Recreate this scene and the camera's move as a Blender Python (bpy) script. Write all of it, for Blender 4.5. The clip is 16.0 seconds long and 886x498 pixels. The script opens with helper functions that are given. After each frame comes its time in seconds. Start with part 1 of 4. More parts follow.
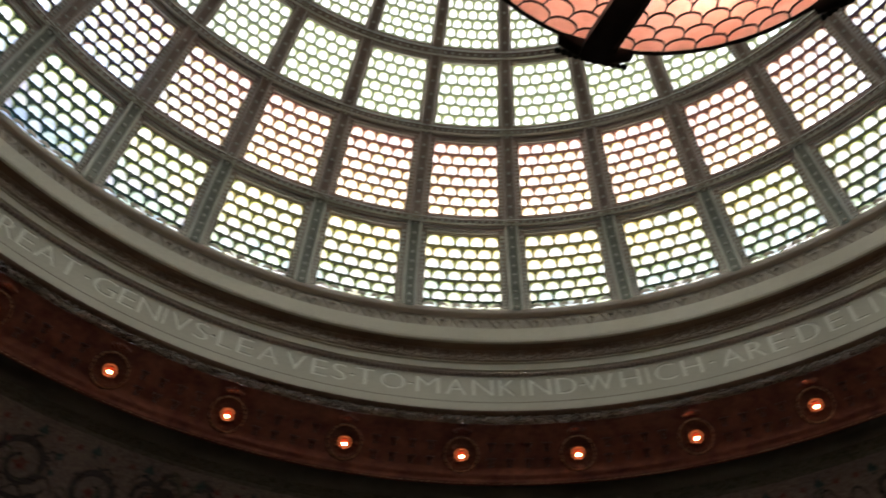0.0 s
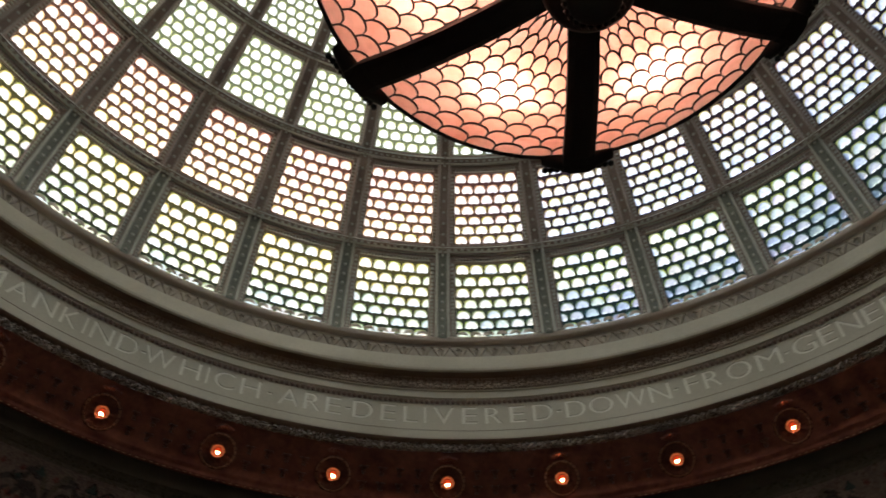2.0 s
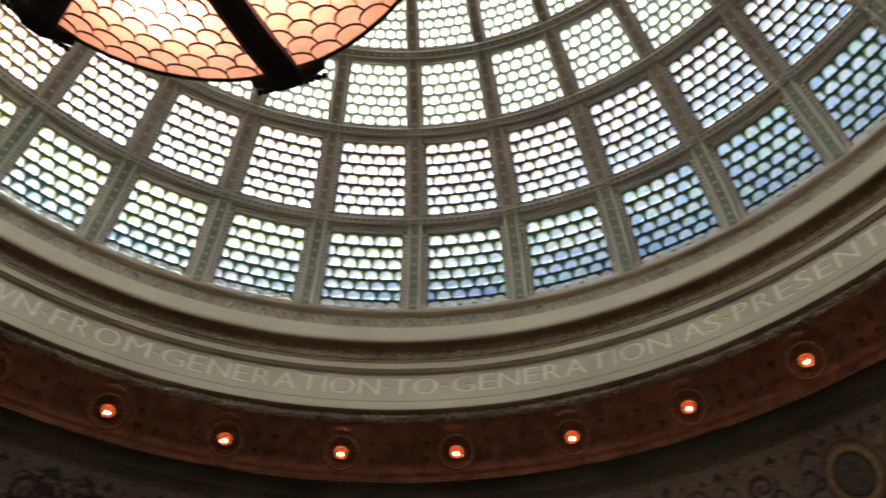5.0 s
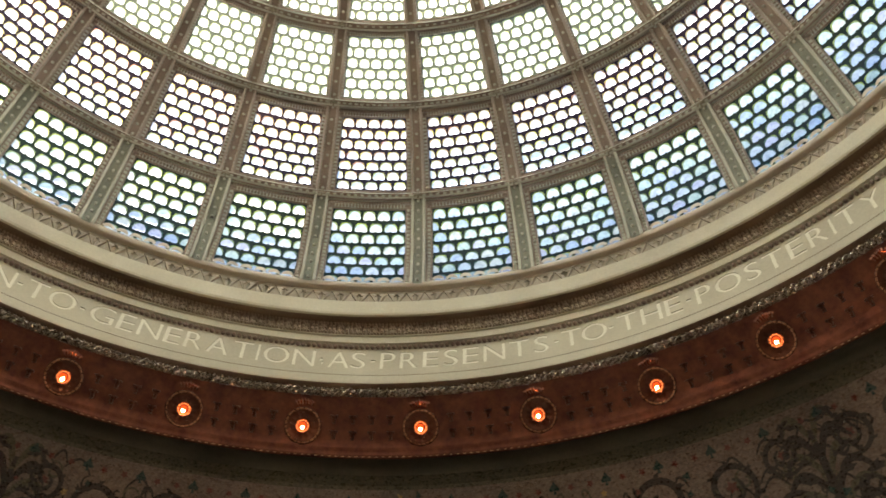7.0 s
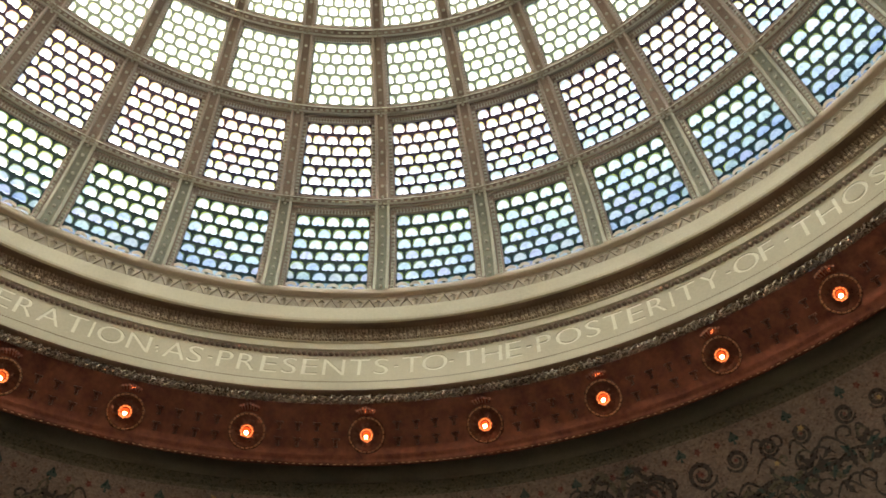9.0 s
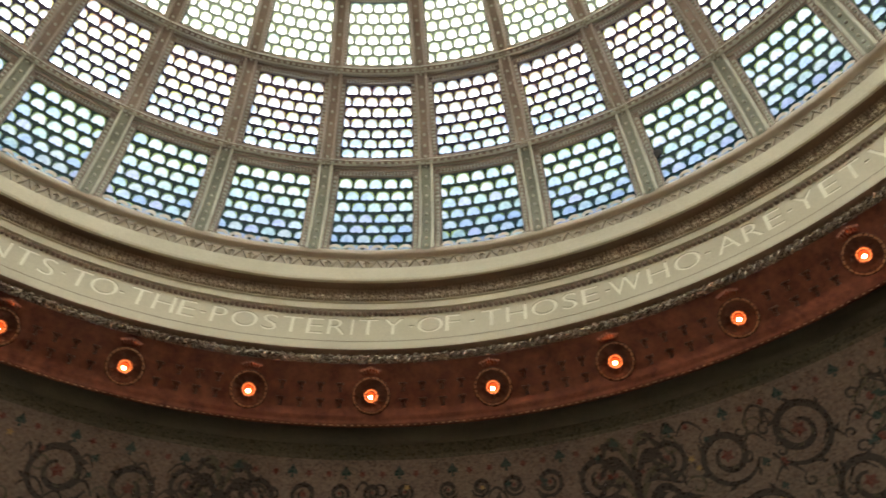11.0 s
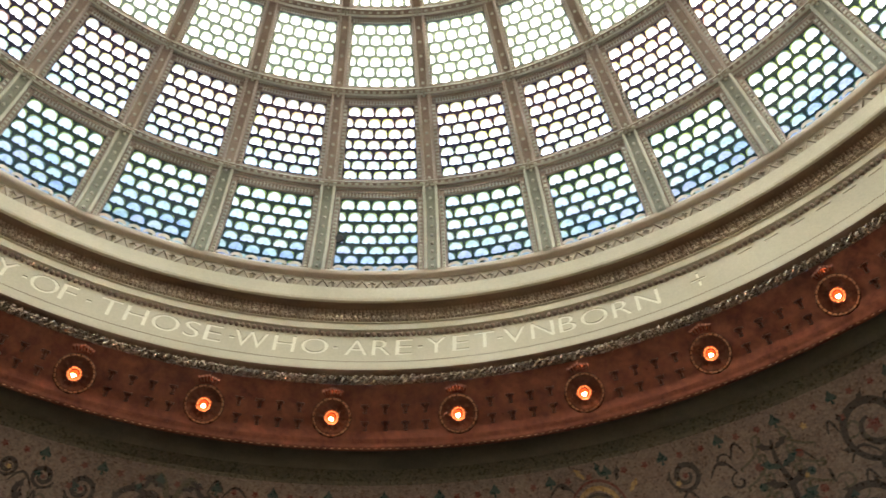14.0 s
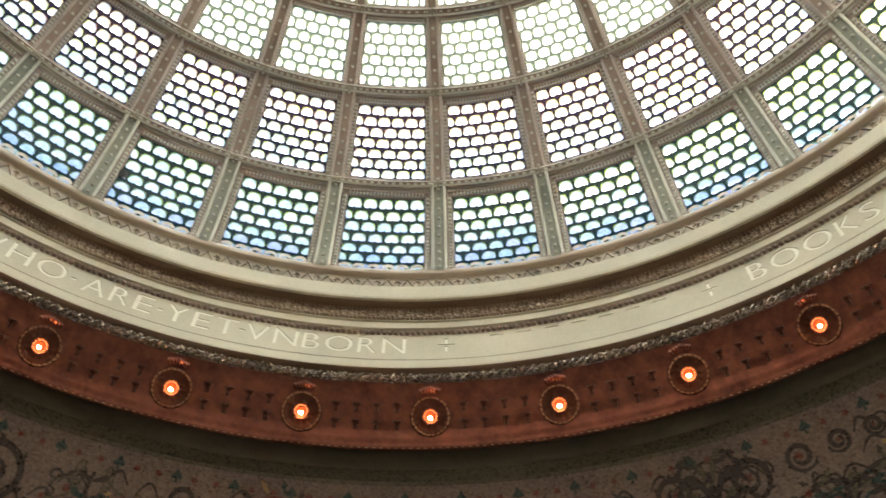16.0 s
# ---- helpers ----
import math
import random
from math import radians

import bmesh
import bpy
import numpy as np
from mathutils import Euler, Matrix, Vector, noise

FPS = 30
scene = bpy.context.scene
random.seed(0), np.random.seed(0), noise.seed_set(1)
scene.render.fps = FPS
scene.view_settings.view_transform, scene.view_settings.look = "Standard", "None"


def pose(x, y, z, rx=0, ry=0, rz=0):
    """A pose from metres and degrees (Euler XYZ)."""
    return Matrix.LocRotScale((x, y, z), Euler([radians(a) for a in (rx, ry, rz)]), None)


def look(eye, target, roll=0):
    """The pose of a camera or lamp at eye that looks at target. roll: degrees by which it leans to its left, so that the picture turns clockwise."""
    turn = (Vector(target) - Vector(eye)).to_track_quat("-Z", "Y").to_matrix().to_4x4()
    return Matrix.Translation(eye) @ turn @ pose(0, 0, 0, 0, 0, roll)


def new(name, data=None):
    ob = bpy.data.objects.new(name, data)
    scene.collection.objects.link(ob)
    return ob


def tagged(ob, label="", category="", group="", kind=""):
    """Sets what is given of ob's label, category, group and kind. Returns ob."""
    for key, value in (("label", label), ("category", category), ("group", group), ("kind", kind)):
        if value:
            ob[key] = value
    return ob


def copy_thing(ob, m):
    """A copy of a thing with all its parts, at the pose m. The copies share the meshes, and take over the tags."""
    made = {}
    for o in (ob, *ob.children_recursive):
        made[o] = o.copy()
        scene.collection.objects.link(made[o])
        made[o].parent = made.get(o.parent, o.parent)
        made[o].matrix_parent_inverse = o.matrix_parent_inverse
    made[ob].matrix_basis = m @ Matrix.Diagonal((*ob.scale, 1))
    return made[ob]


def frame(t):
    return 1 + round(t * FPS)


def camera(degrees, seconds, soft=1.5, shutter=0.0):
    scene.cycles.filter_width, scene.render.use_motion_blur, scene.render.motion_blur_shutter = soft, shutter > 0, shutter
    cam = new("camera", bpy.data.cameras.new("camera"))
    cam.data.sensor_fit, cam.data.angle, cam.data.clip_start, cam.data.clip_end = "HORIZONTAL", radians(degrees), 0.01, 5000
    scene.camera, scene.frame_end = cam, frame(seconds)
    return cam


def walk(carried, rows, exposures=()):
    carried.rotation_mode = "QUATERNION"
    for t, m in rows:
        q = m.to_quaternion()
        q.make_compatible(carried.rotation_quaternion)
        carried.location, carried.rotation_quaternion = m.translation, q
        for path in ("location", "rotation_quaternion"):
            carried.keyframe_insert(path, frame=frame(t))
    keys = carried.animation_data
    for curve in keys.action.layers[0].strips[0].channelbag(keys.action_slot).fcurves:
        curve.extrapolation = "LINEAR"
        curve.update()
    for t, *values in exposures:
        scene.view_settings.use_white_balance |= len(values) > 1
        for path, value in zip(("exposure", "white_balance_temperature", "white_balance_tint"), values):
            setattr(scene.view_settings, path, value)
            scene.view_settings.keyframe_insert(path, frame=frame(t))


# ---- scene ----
# ---- camera and walk ----
cam = camera(49.18, 16.0, soft=1.6, shutter=0.4)
EYE = 1.6
PATH = [
    (0, pose(-0.755, -0.309, 1.6, 145.648, 0.472, -10.174)),
    (0.5, pose(-0.777, -0.294, 1.6, 145.669, 1.640, -21.768)),
    (1, pose(-0.799, -0.276, 1.6, 145.512, 2.027, -29.977)),
    (1.5, pose(-0.819, -0.246, 1.6, 145.788, 1.676, -38.680)),
    (2, pose(-0.856, -0.242, 1.6, 145.698, 0.777, -48.303)),
    (2.5, pose(-0.848, -0.304, 1.6, 145.630, 1.454, -54.581)),
    (3, pose(-0.789, -0.405, 1.6, 145.474, 1.020, -60.796)),
    (3.5, pose(-0.749, -0.492, 1.6, 144.857, 1.189, -64.569)),
    (4, pose(-0.693, -0.598, 1.6, 144.328, 0.247, -71.427)),
    (4.5, pose(-0.664, -0.679, 1.6, 144.110, -2.274, -85.017)),
    (5, pose(-0.684, -0.670, 1.6, 145.033, -1.320, -99.162)),
    (5.2, pose(-0.743, -0.564, 1.6, 144.969, -0.063, -103.263)),
    (7.3, pose(-0.765, -0.500, 1.6, 145.179, -0.960, -133.004)),
    (7.5, pose(-0.770, -0.495, 1.6, 145.303, -0.557, -133.793)),
    (8, pose(-0.790, -0.485, 1.6, 145.509, -0.711, -137.230)),
    (8.2, pose(-0.800, -0.480, 1.6, 145.592, -0.564, -139.054)),
    (10.3, pose(-0.950, -0.420, 1.6, 145.545, -1.326, -159.862)),
    (10.5, pose(-0.955, -0.420, 1.6, 145.549, -1.748, -165.030)),
    (11, pose(-0.970, -0.400, 1.6, 145.580, -1.305, -174.079)),
    (11.5, pose(-0.965, -0.380, 1.6, 145.720, -0.770, -179.812)),
    (12, pose(-0.991, -0.361, 1.6, 146.285, -1.706, -186.609)),
    (12.5, pose(-0.916, -0.325, 1.6, 146.754, -1.272, -194.000)),
    (13, pose(-0.893, -0.289, 1.6, 147.382, -0.416, -199.770)),
    (13.5, pose(-0.902, -0.268, 1.6, 148.240, -0.041, -203.818)),
    (14, pose(-0.915, -0.279, 1.6, 148.650, 0.009, -208.693)),
    (14.5, pose(-0.958, -0.270, 1.6, 149.154, 0.451, -212.568)),
    (15, pose(-0.979, -0.252, 1.6, 149.529, -1.323, -221.528)),
    (15.5, pose(-0.967, -0.292, 1.6, 150.201, -1.068, -228.680)),
    (16, pose(-0.970, -0.233, 1.6, 149.801, -0.342, -233.813)),
]
EXPO = [(0.0, 1.45, 6950, 14), (2.0, 1.25, 7000, 14.5), (3.5, 1.1, 6900, 14.5), (4.2, 1.4, 7000, 13), (5.0, 2.05, 7500, 12), (7.5, 2.85, 8500, 12.5), (8.2, 2.9, 8500, 12.5), (10.4, 2.84, 8300, 12), (12.5, 3.12, 8150, 11.5), (16.0, 3.25, 7650, 12.5)]
walk(cam, PATH, EXPO)

# ---- daylight above the glass ----
SUN_AZ, SUN_EL = radians(84), radians(56)
world = bpy.data.worlds.new("sky")
scene.world = world
world.use_nodes = True
wn = world.node_tree
sky = wn.nodes.new("ShaderNodeTexSky")
sky.sky_type, sky.sun_disc = "NISHITA", False
sky.sun_elevation, sky.sun_rotation = SUN_EL, math.pi / 2 - SUN_AZ
wn.links.new(sky.outputs[0], wn.nodes["Background"].inputs[0])
wn.nodes["Background"].inputs[1].default_value = 0.15
sun = new("sun", bpy.data.lights.new("sun", "SUN"))
sun.data.energy, sun.data.angle, sun.data.color = 3.0, radians(0.5), (1.0, 0.95, 0.88)
sun.matrix_world = look((0, 0, 0), (-math.cos(SUN_EL) * math.cos(SUN_AZ), -math.cos(SUN_EL) * math.sin(SUN_AZ), -math.sin(SUN_EL)))
sun.location = (5, 14, 30)


# ---- materials ----
class Nodes:
    """A short hand for one material's nodes."""

    def __init__(self, name):
        self.m = bpy.data.materials.new(name)
        self.m.use_nodes = True
        self.t = self.m.node_tree
        self.bsdf = self.t.nodes["Principled BSDF"]
        self.out = self.t.nodes["Material Output"]

    def add(self, kind, **put):
        n = self.t.nodes.new(kind)
        for k, v in put.items():
            if k in n.inputs:
                n.inputs[k].default_value = v
        return n

    def link(self, a, b):
        self.t.links.new(a, b)

    def noise(self, scale, detail=4.0, rough=0.55):
        n = self.t.nodes.new("ShaderNodeTexNoise")
        tc = self.t.nodes.new("ShaderNodeNewGeometry")
        self.link(tc.outputs["Position"], n.inputs["Vector"])
        n.inputs["Scale"].default_value, n.inputs["Detail"].default_value, n.inputs["Roughness"].default_value = scale, detail, rough
        return n.outputs["Fac"]

    def ramp(self, fac, stops):
        r = self.t.nodes.new("ShaderNodeValToRGB")
        while len(r.color_ramp.elements) < len(stops):
            r.color_ramp.elements.new(0.5)
        for e, (p, c) in zip(r.color_ramp.elements, stops):
            e.position, e.color = p, (*c, 1)
        self.link(fac, r.inputs[0])
        return r.outputs[0]

    def mix(self, fac, a, b, how="MIX"):
        n = self.t.nodes.new("ShaderNodeMix")
        n.data_type, n.blend_type = "RGBA", how
        for sock, v in ((n.inputs[0], fac), (n.inputs[6], a), (n.inputs[7], b)):
            if isinstance(v, (int, float)):
                sock.default_value = v
            elif isinstance(v, tuple):
                sock.default_value = (*v, 1)
            else:
                self.link(v, sock)
        return n.outputs[2]

    def maths(self, op, a, b=0.0, clamp=False):
        n = self.t.nodes.new("ShaderNodeMath")
        n.operation, n.use_clamp = op, clamp
        for sock, v in zip(n.inputs, (a, b)):
            if isinstance(v, (int, float)):
                sock.default_value = v
            else:
                self.link(v, sock)
        return n.outputs[0]

    def bump(self, height, strength, distance):
        b = self.t.nodes.new("ShaderNodeBump")
        b.inputs["Strength"].default_value, b.inputs["Distance"].default_value = strength, distance
        self.link(height, b.inputs["Height"])
        return b.outputs[0]


def solid(name, dark, light, rough=0.6, metal=0.0, grain=40.0, stain=1.6, bump=0.25, spread=0.5):
    """Plaster, stone or metal with stains at room size and grain at finger size."""
    n = Nodes(name)
    big, fine = n.noise(stain), n.noise(grain)
    fac = n.maths("ADD", n.maths("MULTIPLY", big, 0.65), n.maths("MULTIPLY", fine, 0.35))
    col = n.ramp(fac, [(0.5 - spread * 0.3, dark), (0.5 + spread * 0.3, light)])
    n.link(col, n.bsdf.inputs["Base Color"])
    n.bsdf.inputs["Metallic"].default_value = metal
    n.link(n.maths("ADD", n.maths("MULTIPLY", fine, 0.25), rough - 0.12), n.bsdf.inputs["Roughness"])
    n.link(n.bump(fine, bump, 0.004), n.bsdf.inputs["Normal"])
    return n.m


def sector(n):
    """1 in the dome's sunward sector (round 78 degrees), 0 elsewhere; sunlight is put into its glass colour."""
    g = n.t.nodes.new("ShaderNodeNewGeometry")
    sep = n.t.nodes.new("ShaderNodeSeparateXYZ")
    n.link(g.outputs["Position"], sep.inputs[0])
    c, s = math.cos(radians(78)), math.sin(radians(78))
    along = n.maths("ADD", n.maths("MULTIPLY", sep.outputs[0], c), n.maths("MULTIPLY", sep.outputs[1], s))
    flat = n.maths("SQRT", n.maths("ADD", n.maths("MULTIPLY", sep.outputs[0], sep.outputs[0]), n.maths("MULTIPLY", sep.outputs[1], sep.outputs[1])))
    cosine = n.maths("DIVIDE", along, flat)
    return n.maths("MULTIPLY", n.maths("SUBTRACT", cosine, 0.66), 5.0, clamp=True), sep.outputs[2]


def stained(name, cool, warm, through_share=0.86, tilt=None, tints=(), spread=0.35, flecks=()):
    """Opalescent glass that scatters daylight. cool and warm: pairs (low, high) of colours by the height in the tilt
    range; warm has the sun side's light in it.
    """
    n = Nodes(name)
    fac, z = sector(n)
    lo, hi = tilt
    up = n.maths("DIVIDE", n.maths("SUBTRACT", z, lo), hi - lo, clamp=True)
    up = n.maths("ADD", up, n.maths("MULTIPLY", n.maths("SUBTRACT", n.noise(1.3), 0.5), 1.5), clamp=True)
    # warm sunlight behind the sunward panels, mixed into the glass colour
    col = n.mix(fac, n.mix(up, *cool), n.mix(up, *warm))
    info = n.t.nodes.new("ShaderNodeObjectInfo")
    if tints:
        stops = [(i / len(tints), c) for i, c in enumerate(tints)]
        r = n.t.nodes.new("ShaderNodeValToRGB")
        r.color_ramp.interpolation = "CONSTANT"
        while len(r.color_ramp.elements) < len(stops):
            r.color_ramp.elements.new(0.5)
        for e, (p, c) in zip(r.color_ramp.elements, stops):
            e.position, e.color = p, (*c, 1)
        n.link(info.outputs["Random"], r.inputs[0])
        col = n.mix(spread, col, r.outputs[0], "MULTIPLY")
    if flecks:
        patch = n.ramp(n.noise(3.1, 3), [(0.44, (0, 0, 0)), (0.60, (1, 1, 1))])
        col = n.mix(n.maths("MULTIPLY", patch, 0.8), col, n.ramp(n.noise(9.0, 2), [(0.40, flecks[0]), (0.58, flecks[1])]))
    streak = n.noise(22, 5)
    col = n.mix(0.62, col, n.ramp(streak, [(0.34, (0.50, 0.53, 0.62)), (0.58, (1, 1, 1))]), "MULTIPLY")
    t = n.add("ShaderNodeBsdfTranslucent")
    n.link(col, t.inputs[0])
    n.link(col, n.bsdf.inputs["Base Color"])
    n.bsdf.inputs["Roughness"].default_value = 0.22
    m = n.t.nodes.new("ShaderNodeMixShader")
    m.inputs[0].default_value = through_share
    n.link(n.bsdf.outputs[0], m.inputs[1])
    n.link(t.outputs[0], m.inputs[2])
    n.link(m.outputs[0], n.out.inputs[0])
    return n.m


def glow(name, colour, strength):
    n = Nodes(name)
    e = n.add("ShaderNodeEmission", Color=(*colour, 1), Strength=strength)
    n.link(e.outputs[0], n.out.inputs[0])
    return n.m


TINTS = ((1, 1, 1), (0.78, 0.86, 0.98), (1, 0.96, 0.84), (0.82, 0.95, 0.91), (0.90, 0.84, 0.96), (1, 1, 1), (0.68, 0.78, 0.93), (0.86, 0.97, 0.82))
Z1 = EYE
PEARL = [
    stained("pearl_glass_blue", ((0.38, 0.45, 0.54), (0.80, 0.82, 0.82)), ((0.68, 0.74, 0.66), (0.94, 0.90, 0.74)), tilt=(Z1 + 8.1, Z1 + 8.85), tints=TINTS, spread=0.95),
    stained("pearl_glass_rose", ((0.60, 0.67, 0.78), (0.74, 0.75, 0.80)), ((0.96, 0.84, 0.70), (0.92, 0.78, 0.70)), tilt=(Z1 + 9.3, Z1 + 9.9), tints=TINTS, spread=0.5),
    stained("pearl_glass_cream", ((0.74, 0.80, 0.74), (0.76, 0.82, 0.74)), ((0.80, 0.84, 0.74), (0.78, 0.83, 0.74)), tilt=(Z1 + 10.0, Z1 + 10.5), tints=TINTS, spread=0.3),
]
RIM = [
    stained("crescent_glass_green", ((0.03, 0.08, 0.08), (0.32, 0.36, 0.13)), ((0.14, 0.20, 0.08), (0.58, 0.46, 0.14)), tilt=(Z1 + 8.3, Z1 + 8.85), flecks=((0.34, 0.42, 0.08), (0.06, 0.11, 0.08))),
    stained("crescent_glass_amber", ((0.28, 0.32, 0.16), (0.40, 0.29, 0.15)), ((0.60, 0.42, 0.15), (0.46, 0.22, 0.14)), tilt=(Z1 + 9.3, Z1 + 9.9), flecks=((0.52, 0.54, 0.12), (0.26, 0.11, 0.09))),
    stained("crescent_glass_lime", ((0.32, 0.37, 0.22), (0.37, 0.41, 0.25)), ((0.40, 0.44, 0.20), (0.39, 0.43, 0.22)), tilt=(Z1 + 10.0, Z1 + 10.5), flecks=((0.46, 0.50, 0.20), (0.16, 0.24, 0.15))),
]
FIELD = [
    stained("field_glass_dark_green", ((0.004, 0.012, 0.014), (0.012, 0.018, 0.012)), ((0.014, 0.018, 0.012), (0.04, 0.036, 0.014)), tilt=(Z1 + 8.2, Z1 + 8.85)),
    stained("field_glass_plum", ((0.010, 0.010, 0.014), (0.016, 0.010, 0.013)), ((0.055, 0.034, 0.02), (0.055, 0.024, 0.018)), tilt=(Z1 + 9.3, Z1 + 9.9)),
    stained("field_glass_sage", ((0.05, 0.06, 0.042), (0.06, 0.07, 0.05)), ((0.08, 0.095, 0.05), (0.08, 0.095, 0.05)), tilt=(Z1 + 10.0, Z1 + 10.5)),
]
RIB_STONE = solid("rib_stone", (0.36, 0.295, 0.245), (0.55, 0.46, 0.39), 0.55, 0.0, 60, 2.2, 0.4)
RIB_PALE = solid("rib_pale_stone", (0.46, 0.46, 0.38), (0.66, 0.65, 0.54), 0.5, 0.0, 60, 2.2, 0.3)
# greenish rib stone, darkened for the shade in the channel and on the flanks
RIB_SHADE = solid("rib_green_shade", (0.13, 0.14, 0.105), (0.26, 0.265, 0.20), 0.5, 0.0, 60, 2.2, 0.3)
FRAME_BROWN = solid("frame_brown_bronze", (0.22, 0.16, 0.125), (0.39, 0.295, 0.24), 0.5, 0.1, 70, 3, 0.5)
CREAM = solid("cream_plaster", (0.46, 0.42, 0.31), (0.62, 0.57, 0.44), 0.62, 0.0, 45, 0.9, 0.15)
LETTER = solid("cut_letter_plaster", (0.78, 0.75, 0.63), (0.90, 0.87, 0.75), 0.5, 0.0, 45, 0.9, 0.1)
PINK = solid("pinkish_sill_plaster", (0.52, 0.44, 0.35), (0.68, 0.58, 0.47), 0.55, 0.0, 45, 1.2, 0.2)
# brown plaster, with the shade under fillet and frieze put into its colour
UMBER = solid("umber_and_shade_plaster", (0.16, 0.105, 0.068), (0.29, 0.195, 0.13), 0.6, 0.0, 55, 1.5, 0.3)
CARVED = solid("carved_stone", (0.26, 0.22, 0.16), (0.48, 0.42, 0.32), 0.5, 0.05, 70, 2.5, 0.4)
COPPER = solid("aged_copper", (0.075, 0.027, 0.020), (0.23, 0.086, 0.056), 0.33, 0.8, 26, 7.0, 0.4)
COPPER_DARK = solid("dark_copper", (0.05, 0.022, 0.016), (0.14, 0.06, 0.04), 0.3, 0.8, 60, 4.0, 0.4)
ROPE = solid("tarnished_silver_rope", (0.24, 0.20, 0.16), (0.70, 0.64, 0.56), 0.26, 0.85, 50, 5.0, 0.4)
OLIVE = solid("olive_brown_plaster", (0.05, 0.044, 0.03), (0.10, 0.088, 0.06), 0.6, 0.0, 40, 2.0, 0.3)
IRON = solid("blackened_iron", (0.008, 0.007, 0.007), (0.02, 0.018, 0.017), 0.5, 0.4, 80, 4.0, 0.4)
LEAD = solid("lead_came", (0.03, 0.012, 0.008), (0.08, 0.035, 0.024), 0.5, 0.3, 80, 4.0, 0.3)
FLOOR = solid("pale_marble_floor", (0.42, 0.38, 0.32), (0.60, 0.56, 0.48), 0.3, 0.0, 8, 0.7, 0.1)
BULB = glow("orange_bulb", (1.0, 0.24, 0.08), 0.32)
BULB_CORE = glow("bright_filament", (1.0, 0.40, 0.20), 24)
LAMP = glow("lantern_bulb", (1.0, 0.80, 0.70), 27)


def peach_glass():
    n = Nodes("peach_opal_glass")
    streak, cloud = n.noise(30, 5), n.noise(5)
    col = n.mix(n.ramp(cloud, [(0.35, (0, 0, 0)), (0.65, (1, 1, 1))]), (0.94, 0.40, 0.29), (0.96, 0.51, 0.40))
    col = n.mix(0.35, col, n.ramp(streak, [(0.3, (0.7, 0.62, 0.55)), (0.65, (1, 1, 1))]), "MULTIPLY")
    t = n.add("ShaderNodeBsdfTranslucent")
    n.link(col, t.inputs[0])
    n.link(col, n.bsdf.inputs["Base Color"])
    n.bsdf.inputs["Roughness"].default_value = 0.2
    m = n.t.nodes.new("ShaderNodeMixShader")
    m.inputs[0].default_value = 0.72
    n.link(n.bsdf.outputs[0], m.inputs[1])
    n.link(t.outputs[0], m.inputs[2])
    n.link(m.outputs[0], n.out.inputs[0])
    return n.m


def mosaic_stone(name, dark, light):
    """Small square tesserae, each a little different, some of them glossy."""
    n = Nodes(name)
    g = n.t.nodes.new("ShaderNodeNewGeometry")
    v = n.t.nodes.new("ShaderNodeTexVoronoi")
    v.inputs["Scale"].default_value, v.inputs["Randomness"].default_value = 55, 0.75
    n.link(g.outputs["Position"], v.inputs["Vector"])
    sep = n.t.nodes.new("ShaderNodeSeparateColor")
    n.link(v.outputs["Color"], sep.inputs[0])
    fac = n.maths("ADD", n.maths("MULTIPLY", sep.outputs[0], 0.36), n.maths("MULTIPLY", n.noise(1.3), 0.7))
    n.link(n.ramp(fac, [(0.25, dark), (0.75, light)]), n.bsdf.inputs["Base Color"])
    n.link(n.maths("ADD", n.maths("MULTIPLY", sep.outputs[1], 0.5), 0.18), n.bsdf.inputs["Roughness"])
    n.link(n.bump(n.maths("ADD", v.outputs["Distance"], n.maths("MULTIPLY", sep.outputs[2], 0.6)), 0.5, 0.006), n.bsdf.inputs["Normal"])
    return n.m


PEACH = peach_glass()
MOSAIC = mosaic_stone("mosaic_buff", (0.085, 0.060, 0.046), (0.21, 0.155, 0.122))
MOSAIC_DARK = mosaic_stone("mosaic_umber", (0.010, 0.008, 0.006), (0.032, 0.022, 0.016))
MOSAIC_RED = mosaic_stone("mosaic_red", (0.07, 0.018, 0.012), (0.15, 0.04, 0.028))
MOSAIC_GREEN = mosaic_stone("mosaic_green", (0.006, 0.020, 0.018), (0.016, 0.048, 0.042))
MOSAIC_OLIVE = mosaic_stone("mosaic_olive", (0.045, 0.042, 0.026), (0.10, 0.088, 0.055))
MOSAIC_GOLD = mosaic_stone("mosaic_gold", (0.20, 0.12, 0.04), (0.42, 0.28, 0.12))


# ---- small helpers ----
def mesh_of(name, verts, faces, mats, idx=None, smooth=False):
    me = bpy.data.meshes.new(name)
    me.from_pydata([tuple(v) for v in verts], [], faces)
    for m in mats:
        me.materials.append(m)
    if idx:
        me.polygons.foreach_set("material_index", idx)
    if smooth:
        me.polygons.foreach_set("use_smooth", [True] * len(me.polygons))
    me.update()
    return me


def part(name, me, parent, label="", m=None):
    ob = new(name, me)
    ob.parent = parent
    if m is not None:
        ob.matrix_basis = m
    return tagged(ob, label)


